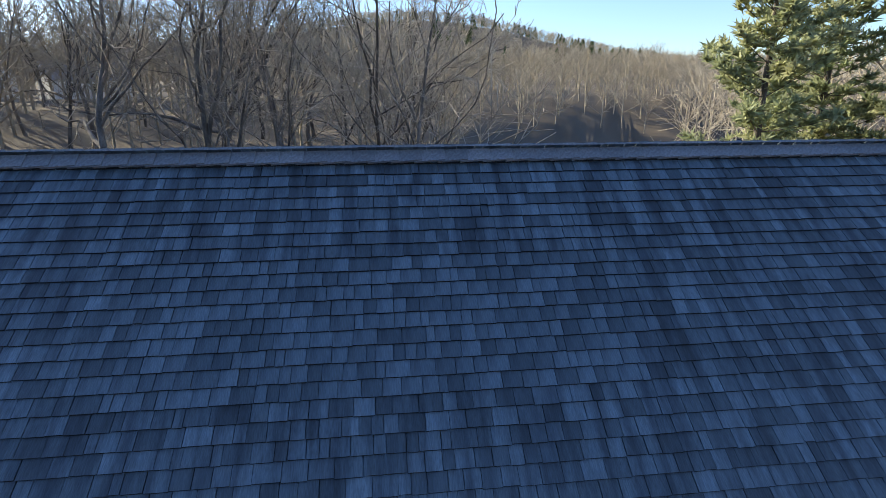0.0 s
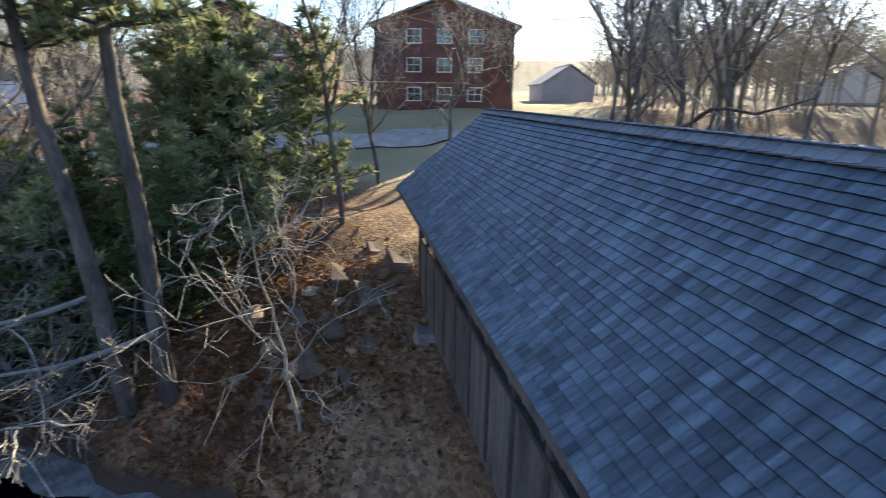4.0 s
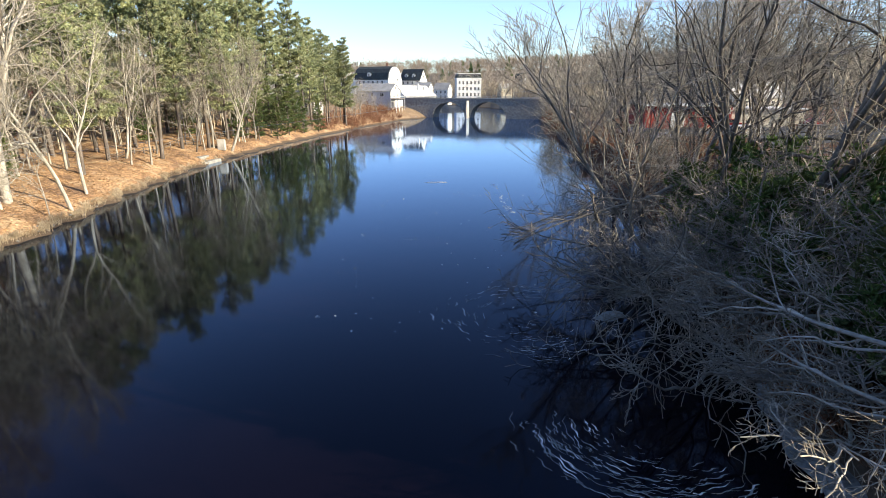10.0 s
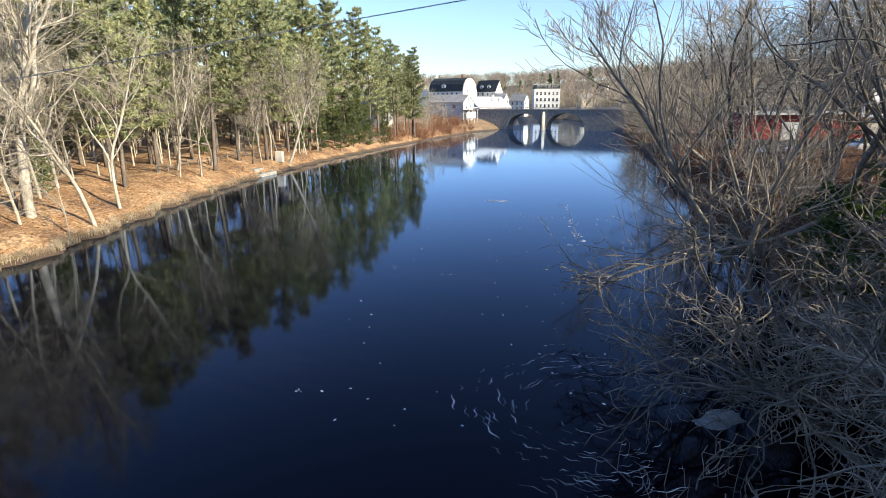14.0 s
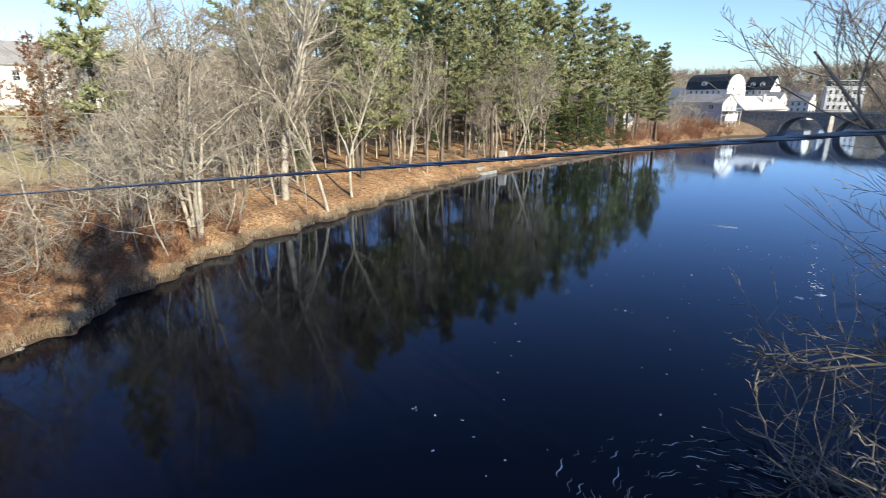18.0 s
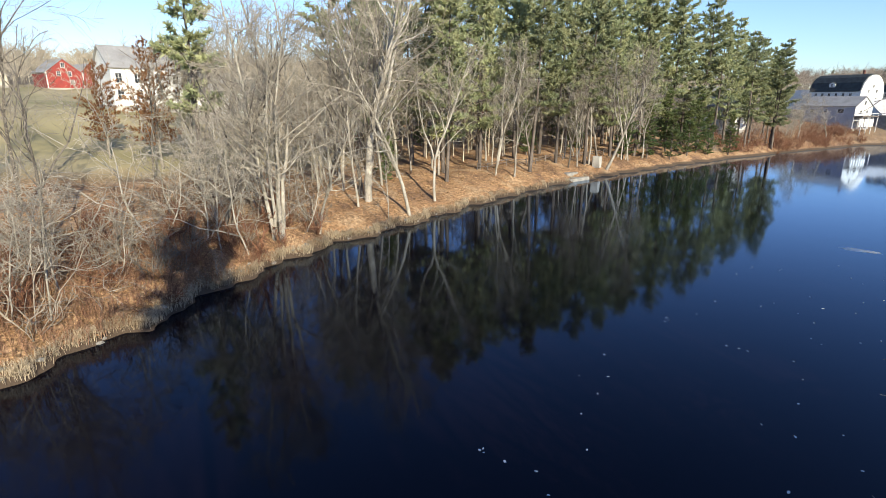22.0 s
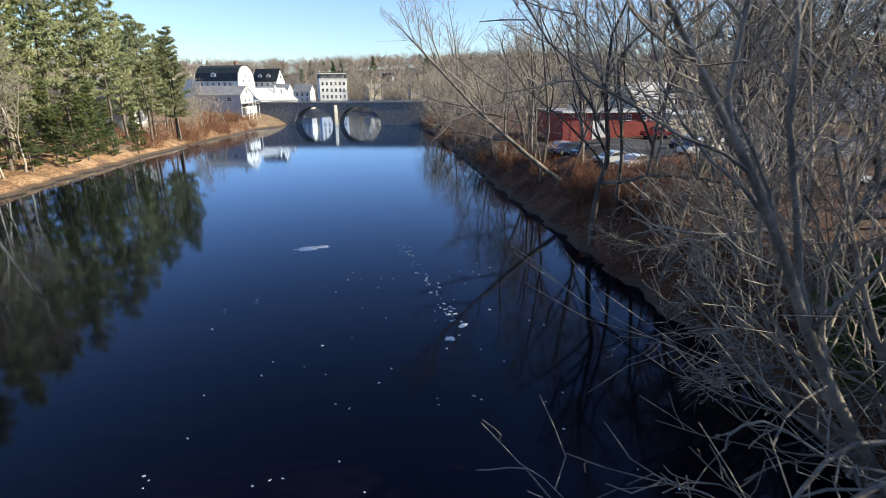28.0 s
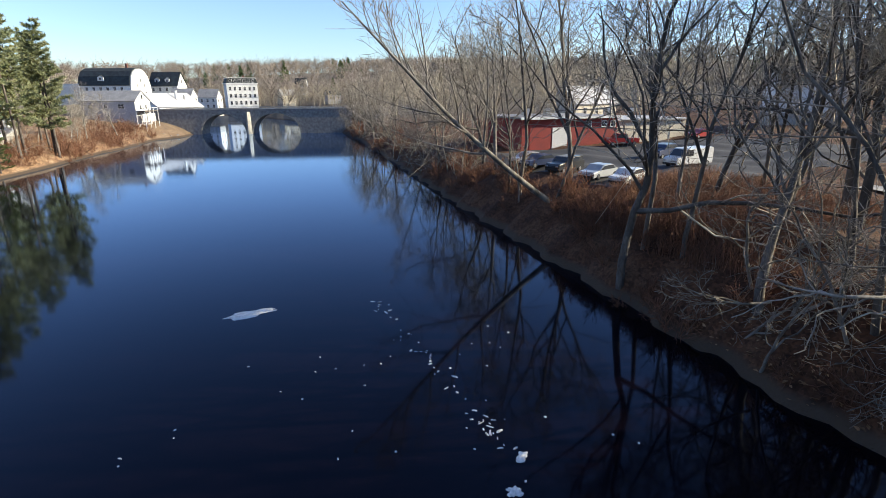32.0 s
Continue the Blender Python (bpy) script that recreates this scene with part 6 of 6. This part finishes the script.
def streak(cx, cy, r, a0, a1, w, squash=0.6, turn=0.0, lab="curling streak of foam in the eddy", m="foam_grey"):
    """A thin curling ribbon of foam."""
    n = 8
    v, f = [], []
    for i in range(n + 1):
        t = i / n
        a = radians(a0 + (a1 - a0) * t)
        rr = r * (1 + 0.012 * math.sin(9 * t + cx * 7)) * (1 - 0.02 * t)
        ww = w * math.sin(math.pi * (0.06 + 0.9 * t)) * (0.6 + 0.7 * abs(noise.noise(Vector((t * 9, cx, cy)))))
        for s in (-1, 1):
            v.append(((rr + s * ww) * math.cos(a), (rr + s * ww) * math.sin(a) * squash, 0.012))
    for i in range(n):
        f.append((2 * i, 2 * i + 1, 2 * i + 3, 2 * i + 2))
    o = tagged(new("foam_streak", mesh_of("foam_streak", v, f, M[m])), lab, "foam", "foam in the eddy")
    o.matrix_basis = pose(cx, cy, 0.0, 0, 0, turn)


for i in range(230):
    a = rf.uniform(165, 290)
    streak(7.4 + rf.gauss(0, 0.35), 18.2 + rf.gauss(0, 0.4), rf.triangular(1.0, 5.2, 3.6), a, a + rf.uniform(3, 18), rf.uniform(0.01, 0.05), rf.uniform(0.85, 1.0), rf.uniform(-8, 8), m=rf.choice(("foam", "foam_grey", "foam_grey", "foam_grey")))
for i in range(150):
    a = rf.choice((rf.uniform(75, 120), rf.uniform(130, 250), rf.uniform(240, 300)))
    streak(4.3 + rf.gauss(0, 0.4), 28.6 + rf.gauss(0, 0.5), rf.triangular(1.5, 5.6, 4.6), a, a + rf.uniform(3, 16), rf.uniform(0.008, 0.036), rf.uniform(0.85, 1.0), rf.uniform(-8, 8), m=rf.choice(("foam", "foam_grey", "foam_grey")))
for i in range(14):
    a = rf.uniform(0, 360)
    streak(4.4 + rf.gauss(0, 0.3), 24.8 + rf.gauss(0, 0.4), rf.uniform(0.5, 1.3), a, a + rf.uniform(30, 90), rf.uniform(0.01, 0.035), 0.8, rf.uniform(0, 40))
# grey scum that lies along the east shore
scum = []
for i in range(24):
    y = 9.0 + i * 0.62
    xs = float(np.interp(y, SHORE_Y, SHORE_R))
    w = 0.95 * math.sin(math.pi * (i + 0.5) / 24) + 0.12
    scum += [(xs - 0.2 - w + 0.2 * math.sin(i * 1.3), y, 0.014), (xs + 0.5, y, 0.014)]
tagged(new("scum_strip", mesh_of("scum_strip", scum, [(2 * i, 2 * i + 1, 2 * i + 3, 2 * i + 2) for i in range(23)], M["foam_grey"])), "grey strip of scum along the shaded shore", "foam", "foam in the eddy")

# ---- west bank: path fence, stones, slab ----
sl = tagged(new("stone_slab"), "pale stone landing slab at the water's edge", "stone")
sl.matrix_basis = pose(-43.6, 89.5, 0, 0, 0, -4)
part("slab", boxes((-0.9, -2.6, -0.4, 0.7, 2.4, 0.5), bevel=0.1), M["stone"], sl)
part("step", boxes((-1.9, -1.6, 0.1, -0.9, 1.4, 1.15), bevel=0.08), M["stone"], sl)
mk = tagged(new("marker_stone"), "upright pale stone on the bank", "stone")
mk.matrix_basis = pose(-45.4, 98.2, float(height(-45.4, 98.2)), 0, 0, 12)
part("stone_block", boxes((-0.7, -0.55, -0.3, 0.7, 0.55, 1.7), bevel=0.12), M["concrete"], mk)
fence = thing("path_fence", pose(0, 0, 0), "low split-rail fence along the riverside path", "fence")
last = None
for i in range(22):
    y = 72 + i * 2.6
    x = float(np.interp(y, SHORE_Y, SHORE_L)) - 7.6
    z = float(height(x, y))
    part("post", boxes((x - 0.07, y - 0.07, z - 0.2, x + 0.07, y + 0.07, z + 1.0), bevel=0.02), M["timber"], fence)
    if last:
        v, f = tubes([(np.array([last[0], last[1], last[2] + 0.85]), np.array([x, y, z + 0.85]), 0.05, 0.05), (np.array([last[0], last[1], last[2] + 0.45]), np.array([x, y, z + 0.45]), 0.05, 0.05)], 5)
        child("rail", quick_mesh("rail", v, f, M["timber"]), fence)
    last = (x, y, z)
for i in range(40):
    y = rk.uniform(10, 60)
    boulder(float(np.interp(y, SHORE_Y, SHORE_L)) - rk.uniform(-0.2, 0.6), y, rk.uniform(0.2, 0.55), label="small stone at the water's edge")
for x, y, s in ((15.6, 7.6, 1.6), (16.6, 8.9, 1.3), (17.8, 10.2, 1.7), (15.0, 9.6, 1.0), (19, 8.2, 1.2), (18.2, 6.8, 1.0), (14.2, 6.9, 0.9), (16.3, 5.6, 0.8), (13.2, 8.3, 0.7)):
    boulder(x, y, s * 0.9, float(height(x, y)) - 0.15 * s, "flat rust-stained rock on the steep bank", True)

LEDGE = []
for k in range(3):
    bm = boxes((-0.9, -0.55, -0.35, 0.9, 0.55, 0.3), bevel=0.1)
    for v in bm.verts:
        v.co += Vector((noise.noise(v.co * 1.3 + Vector((k * 5, 0, 0))), noise.noise(v.co * 1.3 + Vector((0, k * 5, 3))), 0.6 * noise.noise(v.co * 1.7 + Vector((0, 9, k * 5))))) * 0.35
    me = bpy.data.meshes.new("rock_ledge")
    bm.to_mesh(me)
    bm.free()
    me.materials.append(M["stone_brown"])
    LEDGE.append(me)
for i, (x, y, sz, t) in enumerate(((15.8, 7.0, 1.5, 30), (17.2, 6.6, 1.4, 20), (18.6, 5.6, 1.6, 25), (16.6, 5.0, 1.1, 10), (15.2, 5.4, 1.0, 40), (19.6, 7.2, 1.3, 15), (20.6, 5.0, 1.5, 22), (14.6, 8.0, 1.0, 50), (17.8, 8.2, 1.1, 35), (21.8, 6.4, 1.2, 20))):
    b = tagged(new("rock_ledge", LEDGE[i % 3]), "angular brown rock ledge on the steep bank", "rock", "rock ledges")
    b.matrix_basis = pose(x, y, float(height(x, y)) - 0.05, 6, -12, t) @ Matrix.Diagonal((sz * 0.62, sz * 0.6, sz * 0.45, 1))

# ---- fallen leaves ----


def litter(name, label, n, spot, seed, size=(0.08, 0.2), m="leaf_litter"):
    """Loose dry leaves, each a bent pair of triangles, lying on the bank."""
    r = random.Random(seed)
    vs, fs = [], []
    while len(fs) < 2 * n:
        x, y = spot(r)
        z = float(height(x, y))
        if z < 0.25:
            continue
        s, a, b = r.uniform(*size), r.uniform(0, 6.28), r.uniform(-0.6, 0.6)
        c, d = math.cos(a) * s, math.sin(a) * s
        k = len(vs)
        vs += [(x - c, y - d, z + 0.03), (x - d * 0.5, y + c * 0.5, z + 0.05 + b * s * 0.5), (x + c, y + d, z + 0.04 + abs(b) * s), (x + d * 0.5, y - c * 0.5, z + 0.05 + s * 0.35)]
        fs += [(k, k + 1, k + 2), (k, k + 2, k + 3)]
    return tagged(new(name, quick_mesh(name, vs, fs, M[m], False)), label, "fallen leaves", kind="stuff")


M["leaf_litter"] = mat("loose dry leaves", (0.48, 0.31, 0.17), (0.28, 0.155, 0.08), 0.8, 0.4, 9, 0.0, per_island=0.45)
let_through(M["leaf_litter"], 0.2)


def low_west(r):
    y = r.uniform(4, 33)
    return float(np.interp(y, SHORE_Y, SHORE_L)) - 0.5 - abs(r.gauss(0, 7)), y


def west_spot(r):
    y = r.uniform(6, 120)
    return float(np.interp(y, SHORE_Y, SHORE_L)) - 0.4 - abs(r.gauss(0, 9)), y


litter("fallen_leaves", "dry ochre leaves scattered over the sunny bank", 9000, west_spot, 1)
litter("fallen_leaves", "pale and russet leaves thick on the low west bank", 9000, low_west, 4, (0.08, 0.2))
litter("fallen_leaves", "rust-coloured oak leaves drifted on the steep bank", 5200, lambda r: (r.gauss(16.2, 2.6), r.gauss(8.6, 2.6)), 2, (0.07, 0.17), "leaf_brown")
litter("fallen_leaves", "brown leaves on the shaded bank", 2500, lambda r: (float(np.interp(17, SHORE_Y, SHORE_R)) + abs(r.gauss(1, 5)), r.uniform(12, 60)), 3)

# ---- dry weeds and reeds ----


def weeds(name, label, n, spot, seed, tall, m):
    """Thin dead stems in loose tufts, each a bent tapering blade with a side twig."""
    r = random.Random(seed)
    segs = []
    while len(segs) < 3 * n:
        x, y = spot(r)
        z = float(height(x, y))
        if z < 0.12:
            continue
        for j in range(4):
            px, py = x + r.gauss(0, 0.16), y + r.gauss(0, 0.16)
            h, a, b = r.uniform(*tall), r.uniform(-0.35, 0.35), r.uniform(-0.35, 0.35)
            p0, p1 = np.array([px, py, z - 0.03]), np.array([px + a * h * 0.4, py + b * h * 0.4, z + h * 0.6])
            p2 = np.array([px + a * h, py + b * h, z + h])
            segs += [(p0, p1, 0.013, 0.011), (p1, p2, 0.011, 0.006), (p1, p1 + np.array([r.uniform(-0.4, 0.4) * h, r.uniform(-0.4, 0.4) * h, 0.3 * h]), 0.009, 0.006)]
    v, f = tubes(segs, 3)
    return tagged(new(name, quick_mesh(name, v, f, M[m])), label, "weeds", kind="stuff")


M["weed"] = mat("dead weed stems", (0.40, 0.235, 0.15), (0.24, 0.125, 0.08), 0.85, 0.5, 6, 0.0, per_island=0.3)

M["reed"] = mat("dead reeds", (0.25, 0.125, 0.08), (0.14, 0.07, 0.048), 0.85, 0.5, 6, 0.0, per_island=0.3)
M["straw"] = mat("bleached grass", (0.52, 0.43, 0.31), (0.33, 0.25, 0.17), 0.85, 0.5, 6, 0.0, per_island=0.3)

weeds("dry_weeds", "rust-brown dead weeds on the sunny west bank", 9000, low_west, 21, (0.25, 0.8), "weed")
weeds("dry_reeds", "rust-coloured reeds above the shaded shore", 9000, lambda r: (r.uniform(21.5, 36), r.uniform(60, 78)), 22, (0.8, 1.7), "reed")
def fringe(r):
    y = r.triangular(4, 100, 12)
    jig = 0.55 * math.sin(y * 0.9) + 0.35 * math.sin(y * 2.3 + 1.0)
    return float(np.interp(y, SHORE_Y, SHORE_L)) + jig - r.uniform(0.14, 0.8), y


weeds("dry_grass", "bleached dead grass hanging over the water's edge", 7000, fringe, 24, (0.2, 0.5), "straw")
weeds("dry_weeds", "dead weeds along the bank near the town", 5000, lambda r: (float(np.interp(190, SHORE_Y, SHORE_L)) + r.gauss(-2, 9), r.uniform(160, 226)), 23, (0.6, 1.6), "weed")

# ---- roof shingles: 25 courses a slope ----
COURSES = 25
EXPO = SLOPE / COURSES
rs = random.Random(5)
MES = []
for k in range(8):
    w = 0.085 + 0.023 * k
    ln, th = EXPO * 2.1, 0.026
    v = [(-w / 2, 0, 0.0), (w / 2, 0, 0.0), (w / 2, 0, th), (-w / 2, 0, th), (-w / 2, ln, 0.0), (w / 2, ln, 0.0), (w / 2, ln, 0.004), (-w / 2, ln, 0.004)]
    MES.append((w, quick_mesh("shingle", v, [(0, 1, 2, 3), (3, 2, 6, 7), (0, 3, 7, 4), (1, 5, 6, 2), (4, 7, 6, 5)], M["shingle"], False)))
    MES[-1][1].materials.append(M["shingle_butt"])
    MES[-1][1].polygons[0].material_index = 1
base_f = np.array([(0, 1, 2, 3), (3, 2, 6, 7), (0, 3, 7, 4), (1, 5, 6, 2)])
sv, sf, nb = [], [], 0
for side in (1, -1):
    for c in range(COURSES + 1):
        down = SLOPE - c * EXPO + 0.03            # butt edge of this course, from the ridge
        if down < 0.1:
            continue
        x = WEST - rs.random() * 0.15
        while x < EAST:
            k = rs.choice((0, 1, 2, 3, 3, 4, 4, 5, 6, 7))
            w, me = MES[k]
            jit = rs.uniform(-0.005, 0.005)
            tilt = rs.uniform(0, 0.05)
            xc = x + w / 2
            d = down + jit
            m = Matrix.Translation((xc, side * d * cp, RIDGE_Z - d * sp + 0.012)) @ (Matrix.Rotation(math.pi, 4, "Z") if side > 0 else Matrix()) @ Matrix.Rotation(radians(PITCH) - 0.05 - tilt * 0.3, 4, "X") @ Matrix.Rotation(rs.uniform(-0.005, 0.005), 4, "Z")
            if side > 0 and -2.6 < xc < 3.0 and 7 <= c <= 15:
                child("shingle", me, bridge, m=m)
            else:
                ln, th = EXPO * 2.1, 0.026
                v = np.array([(-w / 2, 0, 0.0), (w / 2, 0, 0.0), (w / 2, 0, th), (-w / 2, 0, th), (-w / 2, ln, 0.0), (w / 2, ln, 0.0), (w / 2, ln, 0.004), (-w / 2, ln, 0.004)])
                mm = np.array(m)
                sv.append(v @ mm[:3, :3].T + mm[:3, 3])
                sf.append(base_f + nb)
                nb += 8
            x += w + rs.uniform(0.003, 0.011)
rest = child("shingles", quick_mesh("shingles", np.concatenate(sv), np.concatenate(sf), M["shingle_stuff"], False), bridge, "grey weathered cedar shingles in courses")
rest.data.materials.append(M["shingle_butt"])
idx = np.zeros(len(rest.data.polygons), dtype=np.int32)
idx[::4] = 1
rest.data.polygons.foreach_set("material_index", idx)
tagged(rest, kind="stuff")
